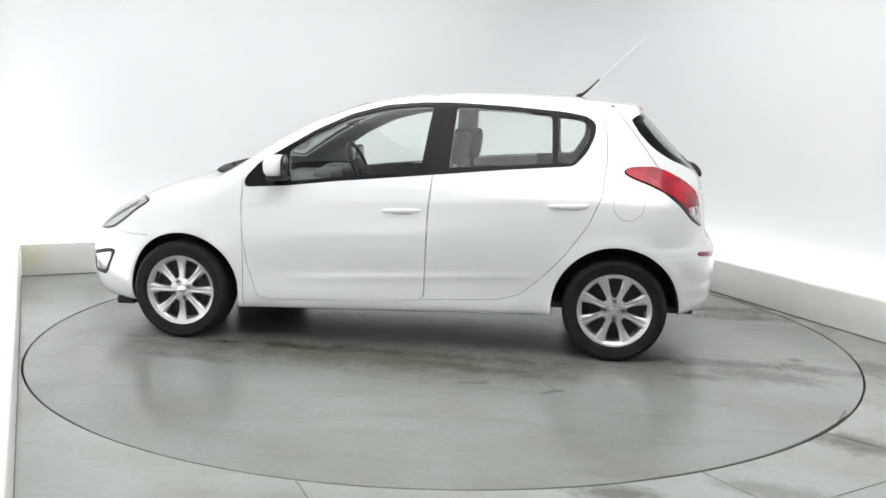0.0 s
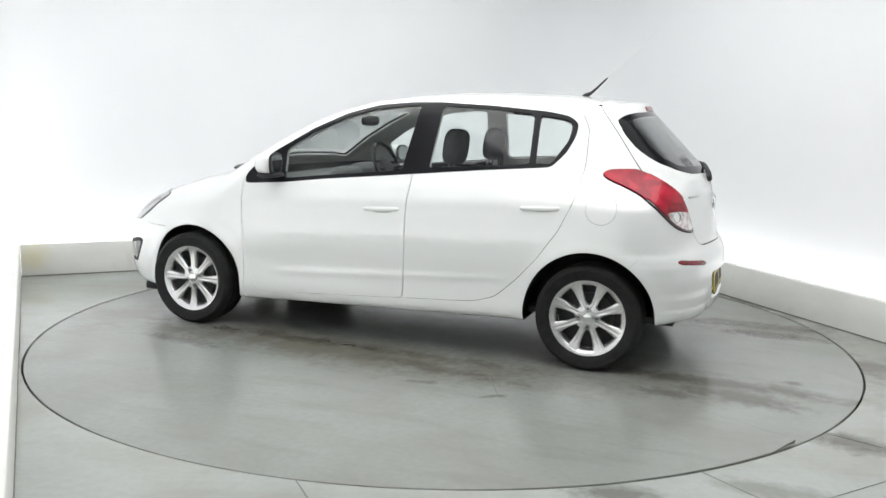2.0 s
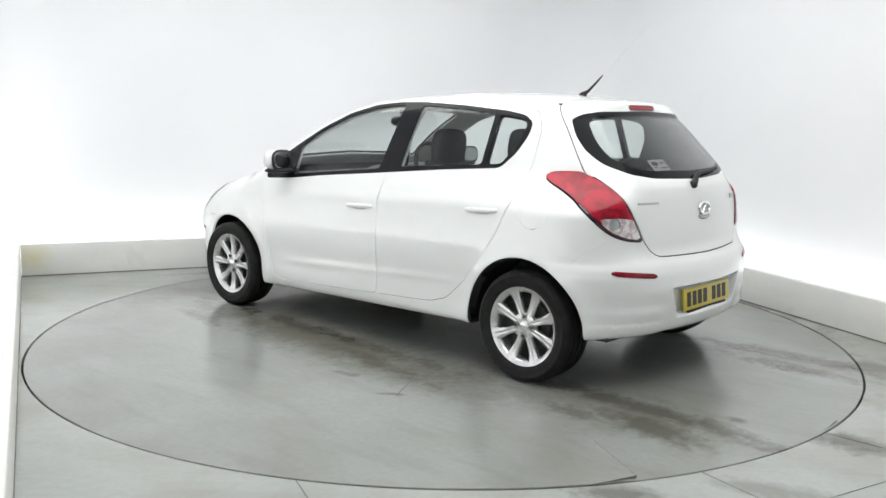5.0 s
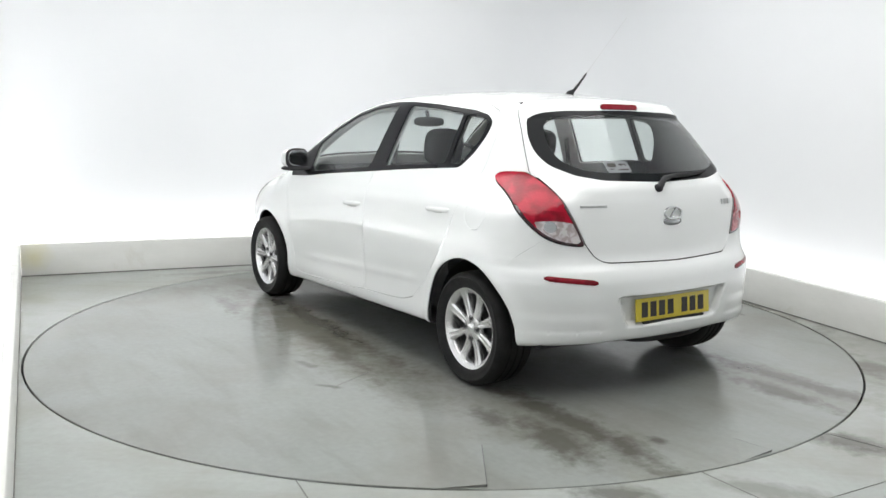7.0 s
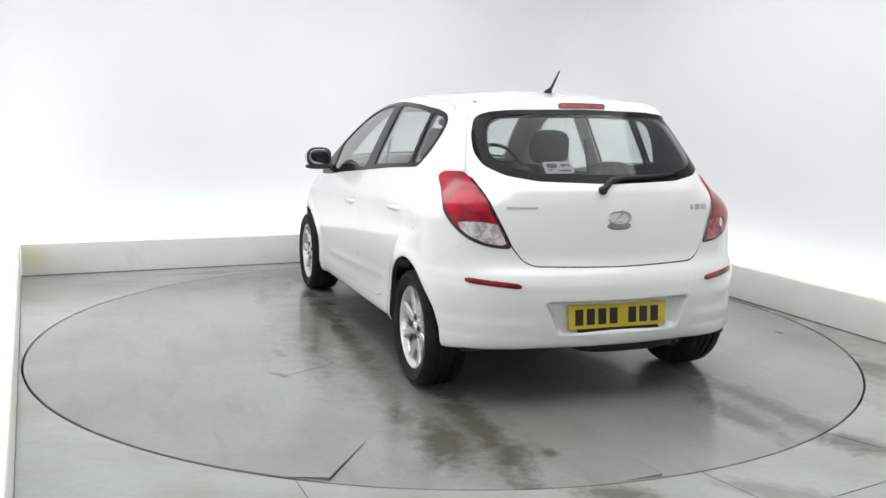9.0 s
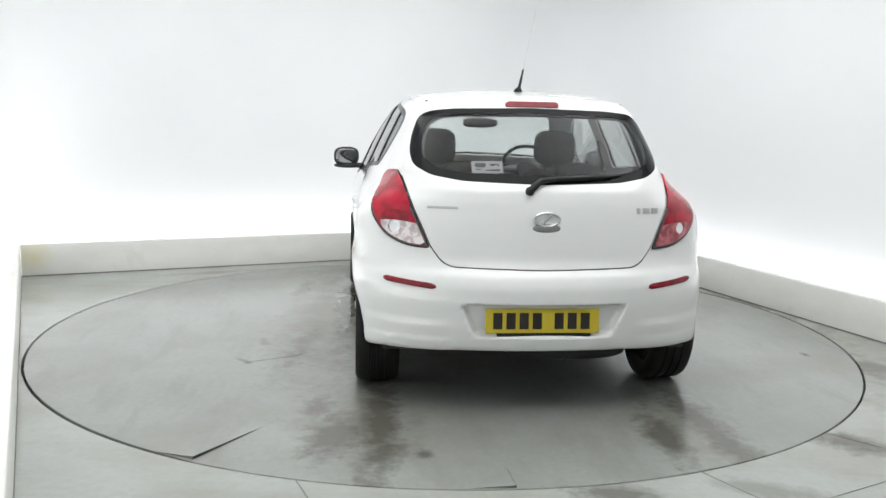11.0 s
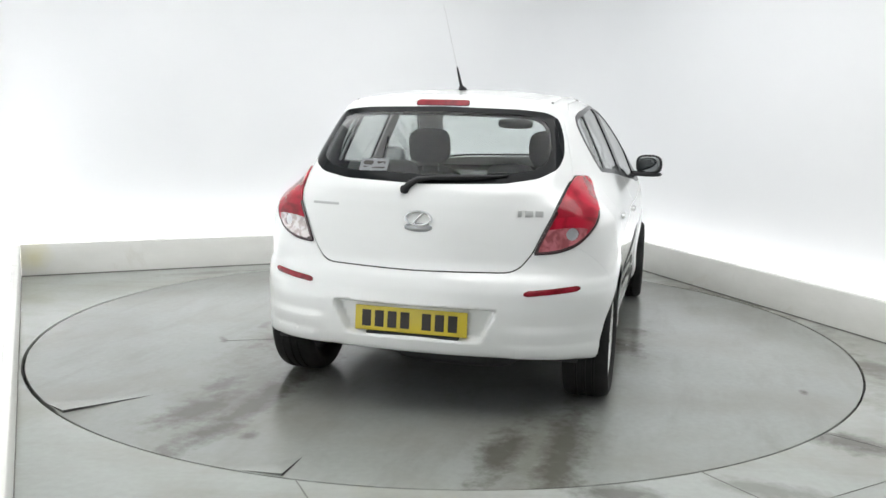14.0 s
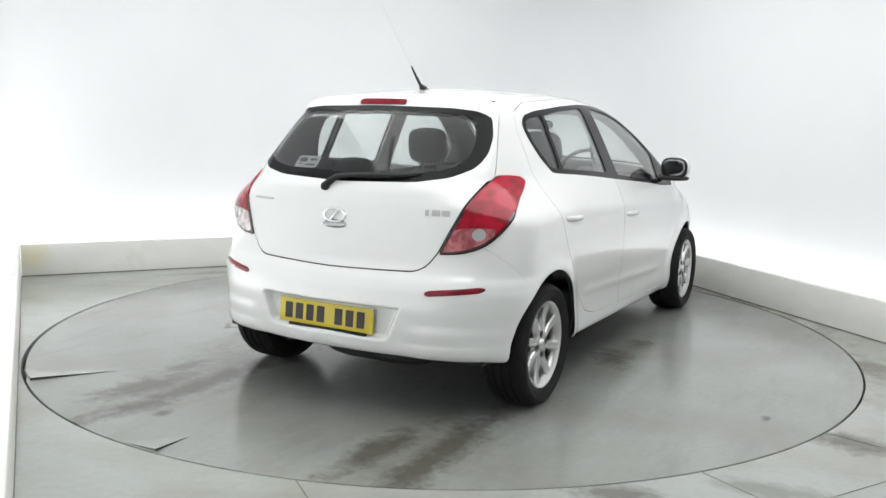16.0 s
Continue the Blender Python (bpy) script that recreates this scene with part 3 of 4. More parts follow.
def seamed(mesh, field, gap=GAP):
    """Takes a panel out of the skin, with an open joint round it."""
    piece, rest = cut(mesh, grown(field, -gap / 2))
    _, rest = cut(rest, grown(field, gap / 2))
    return piece, rest


def halves(mesh):
    return cut(mesh, lambda v: -v[:, 1])


# side view outlines (x, z)
DLO = [(0.868, 0.905), (0.872, 0.955), (0.80, 1.045), (0.69, 1.112), (0.478, 1.243), (0.277, 1.337), (0.078, 1.39), (-0.118, 1.408), (-0.312, 1.411), (-0.632, 1.396),
       (-0.946, 1.370), (-1.07, 1.348), (-1.125, 1.31), (-1.12, 1.24), (-1.08, 1.15), (-1.01, 1.072), (-0.643, 1.044), (-0.158, 0.998), (0.342, 0.952), (0.615, 0.92)]
GLASS_FRONT = [(0.605, 0.945), (0.625, 1.118), (0.478, 1.218), (0.277, 1.314), (0.078, 1.367), (-0.10, 1.386), (-0.195, 1.388), (-0.15, 1.022), (0.342, 0.974)]
GLASS_BACK = [(-0.312, 1.043), (-0.332, 1.391), (-0.632, 1.376), (-0.878, 1.354), (-0.889, 1.084), (-0.64, 1.068)]
GLASS_QUARTER = [(-0.920, 1.088), (-0.910, 1.350), (-1.055, 1.330), (-1.094, 1.305), (-1.085, 1.22), (-1.008, 1.092)]
DOOR_FRONT = [(0.885, 0.70), (0.872, 0.98), (0.80, 1.10), (0.48, 1.30), (0.25, 1.40), (-0.10, 1.44), (-0.262, 1.44), (-0.222, 1.03), (-0.205, 0.80), (-0.183, 0.293), (0.0, 0.281), (0.72, 0.247), (0.80, 0.262), (0.86, 0.45)]
DOOR_BACK = [(-0.268, 1.44), (-0.60, 1.435), (-1.0, 1.41), (-1.14, 1.365), (-1.185, 1.28), (-1.192, 1.10), (-1.165, 0.911), (-1.096, 0.753), (-0.98, 0.59), (-0.86, 0.457),
             (-0.74, 0.352), (-0.62, 0.317), (-0.50, 0.309), (-0.188, 0.294), (-0.21, 0.80), (-0.227, 1.03)]
LAMP_SIDE = [(-1.283, 1.04), (-1.298, 1.066), (-1.35, 1.074), (-1.42, 1.076), (-1.55, 1.08), (-1.7, 1.09), (-2.0, 1.10), (-2.0, 0.742), (-1.75, 0.744), (-1.715, 0.755), (-1.67, 0.788), (-1.63, 0.832), (-1.585, 0.882), (-1.506, 0.943), (-1.42, 0.982), (-1.335, 1.012)]
REAR_GLASS = [(-0.3, 1.038), (0.0, 1.036), (0.37, 1.047), (0.51, 1.07), (0.585, 1.11), (0.597, 1.17), (0.58, 1.25), (0.545, 1.335), (0.49, 1.362), (0.37, 1.374), (0.0, 1.382), (-0.3, 1.38)]
REAR_CLEAR = [(-0.3, 1.078), (0.0, 1.076), (0.36, 1.084), (0.47, 1.10), (0.53, 1.13), (0.545, 1.18), (0.53, 1.255), (0.50, 1.318), (0.45, 1.342), (0.33, 1.352), (0.0, 1.36), (-0.3, 1.36)]
SCREEN = [(-0.3, 1.035), (0.0, 1.035), (0.45, 1.02), (0.63, 1.0), (0.655, 1.03), (0.60, 1.17), (0.545, 1.31), (0.50, 1.378), (0.42, 1.402), (0.0, 1.428), (-0.3, 1.42)]
HEADLAMP = [(1.487, 0.795), (1.515, 0.812), (1.62, 0.822), (1.75, 0.80), (1.86, 0.74), (1.95, 0.66), (1.93, 0.61), (1.80, 0.612), (1.72, 0.628), (1.64, 0.680), (1.575, 0.735)]
FOG = [(1.715, 0.492), (1.775, 0.497), (1.93, 0.46), (1.95, 0.33), (1.80, 0.328), (1.765, 0.40)]

lamp_inner = curve([(0.60, 0.46), (0.752, 0.518), (0.835, 0.554), (0.915, 0.592), (0.985, 0.616), (1.04, 0.632), (1.075, 0.646), (1.2, 0.70)], 0.012)
tail_back = curve([(0.9, -1.60), (1.05, -1.50), (1.075, -1.476), (1.111, -1.448), (1.28, -1.324), (1.396, -1.228), (1.5, -1.15)], 0.01)


def tail_lamp(v):
    return np.maximum(polygon(LAMP_SIDE, 0, 2)(v), lamp_inner(v[:, 2]) - np.abs(v[:, 1]))


def tailgate_field(v):
    low = polygon([(-0.42, 0.667), (0.0, 0.660), (0.42, 0.667), (0.465, 0.69), (0.488, 0.72), (0.512, 0.752), (0.548, 0.835), (0.586, 0.915), (0.610, 0.985), (0.640, 1.075), (0.60, 1.14), (-0.60, 1.14), (-0.640, 1.075),
                   (-0.610, 0.985), (-0.586, 0.915), (-0.548, 0.835), (-0.512, 0.752), (-0.488, 0.72), (-0.465, 0.69)], 1, 2, only=(0, 1, -1.2))(v)
    high = np.maximum(v[:, 0] - tail_back(v[:, 2]), 1.055 - v[:, 2])
    return np.minimum(low, high)


def bumper_field(v):
    line = v[:, 2] - (0.575 + (-1.47 - v[:, 0]) * 1.0)
    return np.maximum(np.maximum(line * 0.7, v[:, 0] + 1.40), v[:, 2] - 0.80)


def front_bumper_field(v):
    line = v[:, 2] - (0.60 + 0.10 * step((v[:, 0] - 1.6) / 0.3))
    return np.maximum(line, 1.47 - v[:, 0])


def bonnet_field(v):
    edge = curve([(0.9, 0.68), (1.1, 0.68), (1.5, 0.63), (1.75, 0.57), (1.9, 0.50), (2.1, 0.38)], 0.05)
    return np.maximum.reduce([np.abs(v[:, 1]) - edge(v[:, 0]), 1.02 - v[:, 0], 0.705 - v[:, 2]])


def build_body():
    car = tagged(new("car"), "white five-door hatchback car parked on the turntable", "car")
    base = skin()
    arch = lambda v: np.minimum(disc(WHEEL_X - 0.004, 0.280, 0.345)(v), disc(-WHEEL_X, 0.289, 0.353)(v))
    _, base = cut(base, arch)
    under, base = cut(base, lambda v: v[:, 2] - BOTTOM(v[:, 0]) - 0.006)
    panel("underbody", under, PLASTIC, car, "dark plastic underbody")
    # glazing of the sides
    dlo, rest = cut(base, polygon(DLO, 0, 2))
    glass_parts = []
    for outline, rounds in ((GLASS_FRONT, 0.02), (GLASS_BACK, 0.02), (GLASS_QUARTER, 0.02)):
        g, dlo = cut(dlo, polygon(outline, 0, 2, rounds))
        glass_parts.append(g)
    # lamps and rear glass
    lamp, rest = seamed(rest, tail_lamp, 0.005)
    rear_all, rest = cut(rest, polygon(REAR_GLASS, 1, 2, fold=1, only=(0, 1, -1.0)))
    rear_clear, rear_band = cut(rear_all, polygon(REAR_CLEAR, 1, 2, fold=1))
    stop, rest = seamed(rest, polygon([(-0.3, 1.387), (0.128, 1.385), (0.131, 1.395), (0.128, 1.412), (-0.3, 1.414)], 1, 2, 0, fold=1, only=(0, 1, -1.2)), 0.003)
    gate, rest = seamed(rest, tailgate_field, 0.006)
    bumper, rest = seamed(rest, bumper_field, 0.0006)
    # front
    screen_all, rest = cut(rest, polygon(SCREEN, 1, 2, fold=1, only=(0, -1, 0.1)))
    screen, screen_band = cut(screen_all, polygon(SCREEN, 1, 2, fold=1, grow=-0.03))
    bonnet, rest = seamed(rest, bonnet_field)
    head, rest = seamed(rest, both(polygon(HEADLAMP, 0, 2), lambda v: 0.47 - np.abs(v[:, 1]) + 0.9 * (v[:, 2] - 0.70)), 0.004)
    front_bumper, rest = seamed(rest, front_bumper_field)
    fog, front_bumper = cut(front_bumper, polygon(FOG, 0, 2, only=(0, -1, 1.7)))
    grille, front_bumper = cut(front_bumper, polygon([(-0.5, 0.26), (0.42, 0.26), (0.50, 0.33), (0.34, 0.50), (-0.34, 0.50), (-0.5, 0.33)], 1, 2, fold=1, only=(0, -1, 1.7)))
    slot, front_bumper = cut(front_bumper, polygon([(-0.4, 0.605), (0.26, 0.605), (0.31, 0.618), (0.28, 0.638), (-0.4, 0.638)], 1, 2, 0.01, fold=1, only=(0, -1, 1.7)))
    # doors
    door_f, rest = seamed(rest, polygon(DOOR_FRONT, 0, 2))
    door_b, rest = seamed(rest, polygon(DOOR_BACK, 0, 2))
    flap, rest = seamed(rest, both(disc(-1.312, 0.872, 0.082), lambda v: -v[:, 1]), 0.0018)
    wing, rest = seamed(rest, lambda v: np.maximum(0.884 - v[:, 0], v[:, 2] - 1.03))
    panel("body_shell", rest, PAINT, car, "white painted roof, pillars, sills and rear wings")
    panel("bonnet", bonnet, PAINT, car)
    gate_ob = panel("tailgate", gate, PAINT, car)
    rear_bumper = panel("rear_bumper", bumper, PAINT, car)
    nose = panel("front_bumper", front_bumper, PAINT, car)
    panel("grille", grille, PLASTIC, nose, "black plastic grille", lift=-0.015)
    panel("air_slot", slot, PLASTIC, nose, "black upper air slot", lift=-0.012)
    panel("fuel_flap", flap, PAINT, car, "round white fuel filler flap")
    panel("windscreen", screen, GLASS, car, "clear green-tinted windscreen", 0.005)
    panel("windscreen_band", screen_band, BLACK, car, "black band round the windscreen")
    panel("rear_window", rear_clear, GLASS_REAR, gate_ob, "tinted rear window", 0.004)
    panel("rear_window_band", rear_band, BLACK_GLASS, gate_ob, "gloss black band round the rear window", 0.005)
    panel("brake_light", stop, RED_DARK, gate_ob, "narrow red high-level brake light", 0.01, 0.004)
    note, _ = cut(rear_all, polygon([(0.180, 1.083), (0.322, 1.081), (0.322, 1.133), (0.180, 1.136)], 1, 2, 0.004))
    sticker = panel("sticker", note, PAPER, gate_ob, "small white sticker on the rear window", 0.001, 0.002)
    for y0, y1, z0, z1 in ((0.255, 0.312, 1.106, 1.124), (0.19, 0.245, 1.112, 1.122), (0.19, 0.312, 1.092, 1.099)):
        bar, _ = cut(note, polygon([(y0, z0), (y1, z0), (y1, z1), (y0, z1)], 1, 2, 0))
        panel("print_bar", bar, PRINT, gate_ob, "dark unreadable print", 0.001, 0.0035)
    doors = {}
    for key, piece, name in (("f", door_f, "front_door"), ("b", door_b, "rear_door")):
        for s, m in zip((1, -1), halves(piece)):
            doors[key, s] = panel(name, m, PAINT, car)
    for piece, key, name in zip(glass_parts, "fbb", ("door_glass", "door_glass", "quarter_glass")):
        for s, m in zip((1, -1), halves(piece)):
            panel(name, m, GLASS, doors[key, s], "green-tinted side glass", 0.004, -0.004)
    for s, m in zip((1, -1), halves(dlo)):
        panel("window_surround", m, BLACK, car, "gloss black window surround and pillar trim", 0.006, 0.001)
    for m in halves(wing):
        panel("front_wing", m, PAINT, car)
    for m in halves(head):
        bowl, edge = cut(m, polygon(HEADLAMP, 0, 2, grow=-0.012))
        tip, bowl = cut(bowl, lambda v: v[:, 0] - 1.575)
        shade, bowl = cut(bowl, lambda v: np.abs(v[:, 2] - (0.735 - 0.55 * (v[:, 0] - 1.66))) - 0.013)
        lampob = panel("headlight", edge, BOWL, car, "swept clear headlight with a dark edge", 0.004, 0.003)
        panel("lamp_bowl", bowl, HEAD_BOWL, lampob, "bright silvered lamp bowl", 0.006, 0.001)
        panel("lamp_divider", shade, BOWL, lampob, "dark divider between the lamps", 0.006, 0.002)
        panel("indicator_lens", tip, CLEAR, lampob, "clear indicator lens", 0.006, 0.002)
    for m in halves(fog):
        lens, edge = cut(m, polygon(FOG, 0, 2, grow=-0.024))
        surround = panel("fog_light_surround", edge, PLASTIC, nose, "dark fog light surround", 0.01, -0.004)
        panel("fog_lens", lens, CLEAR, nose, "clear fog light lens", 0.006, -0.004)
    # rear lamps: red body with a clear lower corner
    clear_field = lambda v: np.maximum(v[:, 2] - (0.864 - 1.2 * (np.abs(v[:, 1]) - 0.67) ** 2), np.abs(v[:, 1]) - 0.735 + 0.35 * np.maximum(0.864 - v[:, 2], 0))
    for m, lower, word in zip(halves(lamp), (SILVERY, FOG_RED), ("clear silver reversing lens", "pale red fog light lens")):
        seal, m = cut(m, lambda v: np.maximum(-tail_lamp(v) - 0.0105, v[:, 2] - 0.93))
        clear, red = cut(m, clear_field)
        deep, red = cut(red, grown(clear_field, 0.045))
        inner, clear = cut(clear, lambda v: np.hypot(np.abs(v[:, 1]) - 0.672, v[:, 2] - 0.836) - 0.027)
        ob = panel("tail_light", red, RED, car, "large red wraparound tail light with a paler lower corner", 0.012, 0.010)
        panel("lens_edge", seal, DARK_RED_EDGE, ob, "dark red lower edge of the lens", 0.012, 0.006)
        panel("brake_lens", deep, RED_DEEP, ob, "deep red brake lens", 0.012, 0.009)
        panel("lower_lens", clear, lower, ob, word, 0.012, 0.008)
        panel("lamp_bowl", inner, CHROME, ob, "round chrome lamp bowl", 0.012, 0.002)
    # dark inner skin seen in the joints
    liner = base
    for f in (polygon(GLASS_FRONT, 0, 2), polygon(GLASS_BACK, 0, 2), polygon(GLASS_QUARTER, 0, 2), polygon(REAR_CLEAR, 1, 2, fold=1, only=(0, 1, -1.0)),
              polygon(SCREEN, 1, 2, fold=1, only=(0, -1, 0.1), grow=-0.03)):
        _, liner = cut(liner, f)
    pillars, liner = cut(liner, lambda v: np.maximum.reduce([0.99 - v[:, 2], -0.75 - v[:, 0], v[:, 2] - 1.405]))
    head_cloth, liner = cut(liner, lambda v: np.maximum(1.405 - v[:, 2], -1.25 - v[:, 0]))
    panel("inner_shell", liner, INSIDE, car, "dark inner body trim", 0.012, -0.016)
    for side in halves(pillars):
        panel("pillar_trim", side, TRIM_PALE, car, "grey inner pillar trim", 0.012, -0.016)
    panel("headlining", head_cloth, TRIM_GREY, car, "pale grey headlining", 0.012, -0.016)
    return car, doors, gate_ob, rear_bumper


CAR, DOORS, GATE, REAR_BUMPER = build_body()


# ---------------------------------------------------------------- wheels
def lathe(bm, profile, n=56):
    """Turns (radius, y) points about the y axis."""
    rings = [[bm.verts.new((r * math.cos(2 * math.pi * i / n), y, r * math.sin(2 * math.pi * i / n))) for i in range(n)] for r, y in profile]
    for a, b in zip(rings, rings[1:]):
        for i in range(n):
            j = (i + 1) % n
            bm.faces.new((a[i], a[j], b[j], b[i]))
    return rings


def build_wheel():
    """A wheel whose outer face looks along +y, its centre at the origin."""
    wheel = tagged(new("wheel"))
    bm = bmesh.new()
    lathe(bm, [(0.205 + (r - 0.205) * 0.905 if r > 0.205 else r, y) for r, y in ((0.200, -0.15), (0.215, -0.172), (0.25, -0.185), (0.280, -0.182), (0.294, -0.165), (0.2975, -0.14), (0.2985, -0.125), (0.291, -0.122), (0.291, -0.114), (0.299, -0.111), (0.2995, -0.085),
               (0.292, -0.082), (0.292, -0.074), (0.2995, -0.071), (0.299, -0.045), (0.291, -0.042), (0.291, -0.034), (0.2985, -0.031), (0.2975, -0.014), (0.294, 0.004), (0.284, 0.020),
               (0.270, 0.0265), (0.268, 0.0285), (0.262, 0.0285), (0.260, 0.027), (0.240, 0.026), (0.222, 0.020), (0.212, 0.013), (0.205, 0.010), (0.200, 0.002))], 72)
    part("tyre", bm, RUBBER, wheel, "black rubber tyre")
    bm = bmesh.new()
    lathe(bm, [(0.198, -0.15), (0.185, -0.14), (0.174, -0.04), (0.176, -0.014), (0.182, -0.002), (0.196, 0.008), (0.206, 0.012), (0.2085, 0.008), (0.207, 0.0), (0.203, -0.02)], 72)
    lathe(bm, [(0.0005, 0.0), (0.026, 0.0), (0.029, -0.003), (0.030, -0.006), (0.052, -0.006), (0.070, -0.010), (0.075, -0.03)], 40)
    for k in range(8):
        a = math.radians(22.5 + 45 * k)
        cs = [(0.044, 0.018, -0.006), (0.07, 0.018, -0.008), (0.11, 0.0195, -0.009), (0.15, 0.024, -0.006), (0.176, 0.030, -0.001), (0.190, 0.037, 0.004)]
        rows = []
        for r, w, y in cs:
            pts = [(-w - 0.001, y - 0.030), (-w, y - 0.006), (-w * 0.72, y), (-w * 0.28, y + 0.0005), (0, y - 0.0015), (w * 0.28, y + 0.0005), (w * 0.72, y), (w, y - 0.006), (w + 0.001, y - 0.030)]
            rows.append([bm.verts.new((r * math.cos(a) - s * math.sin(a), yy, r * math.sin(a) + s * math.cos(a))) for s, yy in pts])
        for p, q in zip(rows, rows[1:]):
            for i in range(len(p) - 1):
                bm.faces.new((p[i], p[i + 1], q[i + 1], q[i]))
    bmesh.ops.recalc_face_normals(bm, faces=bm.faces)
    rim = part("rim", bm, ALLOY, wheel, "silver eight-spoke alloy rim")
    bm = bmesh.new()
    lathe(bm, [(0.0005, 0.0035), (0.019, 0.003), (0.023, 0.001), (0.0235, -0.004)], 24)
    part("centre_cap", bm, CHROME, wheel, "plain silver centre cap")
    for k in range(4):
        a = math.radians(90 * k)
        bm = bmesh.new()
        lathe(bm, [(0.0165, -0.013), (0.0165, -0.004), (0.0150, -0.004), (0.0125, -0.010), (0.0085, -0.010), (0.0078, -0.003), (0.0005, -0.002)], 16)
        bmesh.ops.translate(bm, verts=bm.verts, vec=(0.05 * math.cos(a), 0, 0.05 * math.sin(a)))
        part("wheel_bolt", bm, PLASTIC, wheel, "dark wheel bolt")
    bm = bmesh.new()
    lathe(bm, [(0.0005, -0.046), (0.07, -0.046), (0.072, -0.052), (0.13, -0.053), (0.13, -0.060), (0.0005, -0.060)], 40)
    part("brake_disc", bm, BRAKE, wheel, "grey steel brake disc")
    bm = bmesh.new()
    lathe(bm, [(0.173, -0.062), (0.0005, -0.062)], 40)
    part("brake_shield", bm, PLASTIC, wheel, "dark backing shield")
    return wheel


def place_wheels():
    first = build_wheel()
    first.parent = CAR
    spots = [(-WHEEL_X, 1, 0), (WHEEL_X, 1, 22), (-WHEEL_X, -1, 8), (WHEEL_X, -1, 30)]
    for k, (x, s, a) in enumerate(spots):
        face = 0.848 if x > 0 else 0.815
        m = pose(x, s * face, WHEEL_Z - 0.005, 0, 0, 0 if s > 0 else 180) @ pose(0, 0, 0, 0, a, 0)
        if k:
            copy_thing(first, m)
        else:
            first.matrix_basis = m
    # dark wheel wells
    for x, s, a in spots:
        bm = bmesh.new()
        n = 28
        rows = []
        for y in (0.775, 0.56):
            rows.append([bm.verts.new((x + 0.352 * math.cos(math.radians(-3 + 186 * i / n)), s * y, 0.285 + 0.352 * math.sin(math.radians(-3 + 186 * i / n)))) for i in range(n + 1)])
        for i in range(n):
            bm.faces.new((rows[0][i], rows[0][i + 1], rows[1][i + 1], rows[1][i]))
        bm.faces.new(rows[1])
        bmesh.ops.solidify(bm, geom=bm.faces[:], thickness=0.004)
        part("wheel_arch_liner", bm, PLASTIC, CAR, "black wheel arch liner")


place_wheels()


# ---------------------------------------------------------------- small parts of the car
def rear_x(y, z, out=0.0):
    """x of the tail's skin at (y, z)."""
    a, b = -2.1, -1.0
    for _ in range(40):
        m = (a + b) / 2
        if float(body(np.array(m), np.array(float(y)), np.array(float(z)))) < 0:
            b = m
        else:
            a = m
    return a - out


def side_y(x, z, out=0.0):
    """|y| of the flank's skin at (x, z)."""
    a, b = 0.3, 1.1
    for _ in range(40):
        m = (a + b) / 2
        if float(body(np.array(float(x)), np.array(m), np.array(float(z)))) < 0:
            a = m
        else:
            b = m
    return a + out


def tube(bm, pts, radii, n=10, flat=1.0):
    """A closed tube along points; radii at each; flat squeezes its height."""
    pts = [Vector(p) for p in pts]
    rings = []
    for i, p in enumerate(pts):
        d = (pts[min(i + 1, len(pts) - 1)] - pts[max(i - 1, 0)]).normalized()
        side = d.cross(Vector((0, 0, 1)))
        side = side.normalized() if side.length > 1e-4 else Vector((1, 0, 0))
        up = side.cross(d)
        r = radii[i]
        rings.append([bm.verts.new(p + side * (r * math.cos(2 * math.pi * k / n)) + up * (r * flat * math.sin(2 * math.pi * k / n))) for k in range(n)])
    for a, b in zip(rings, rings[1:]):
        for k in range(n):
            bm.faces.new((a[k], a[(k + 1) % n], b[(k + 1) % n], b[k]))
    bm.faces.new(rings[0][::-1])
    bm.faces.new(rings[-1])
    bmesh.ops.recalc_face_normals(bm, faces=bm.faces)


def blob(bm, c, r, power=2.6, m=None, nu=20, nv=14):
    """A rounded block: a superellipsoid at c with half sizes r."""
    def s(v, e):
        return math.copysign(abs(v) ** e, v)
    e = 2 / power
    rows = []
    for i in range(nv + 1):
        f = -math.pi / 2 + math.pi * i / nv
        rows.append([bm.verts.new((c[0] + r[0] * s(math.cos(f), e) * s(math.cos(2 * math.pi * k / nu), e),
                                   c[1] + r[1] * s(math.cos(f), e) * s(math.sin(2 * math.pi * k / nu), e),
                                   c[2] + r[2] * s(math.sin(f), e))) for k in range(nu)])
    vs = [v for row in rows for v in row]
    for a, b in zip(rows, rows[1:]):
        for k in range(nu):
            bm.faces.new((a[k], a[(k + 1) % nu], b[(k + 1) % nu], b[k]))
    if m:
        bmesh.ops.transform(bm, matrix=m, verts=vs)
    bmesh.ops.remove_doubles(bm, verts=vs, dist=1e-5)


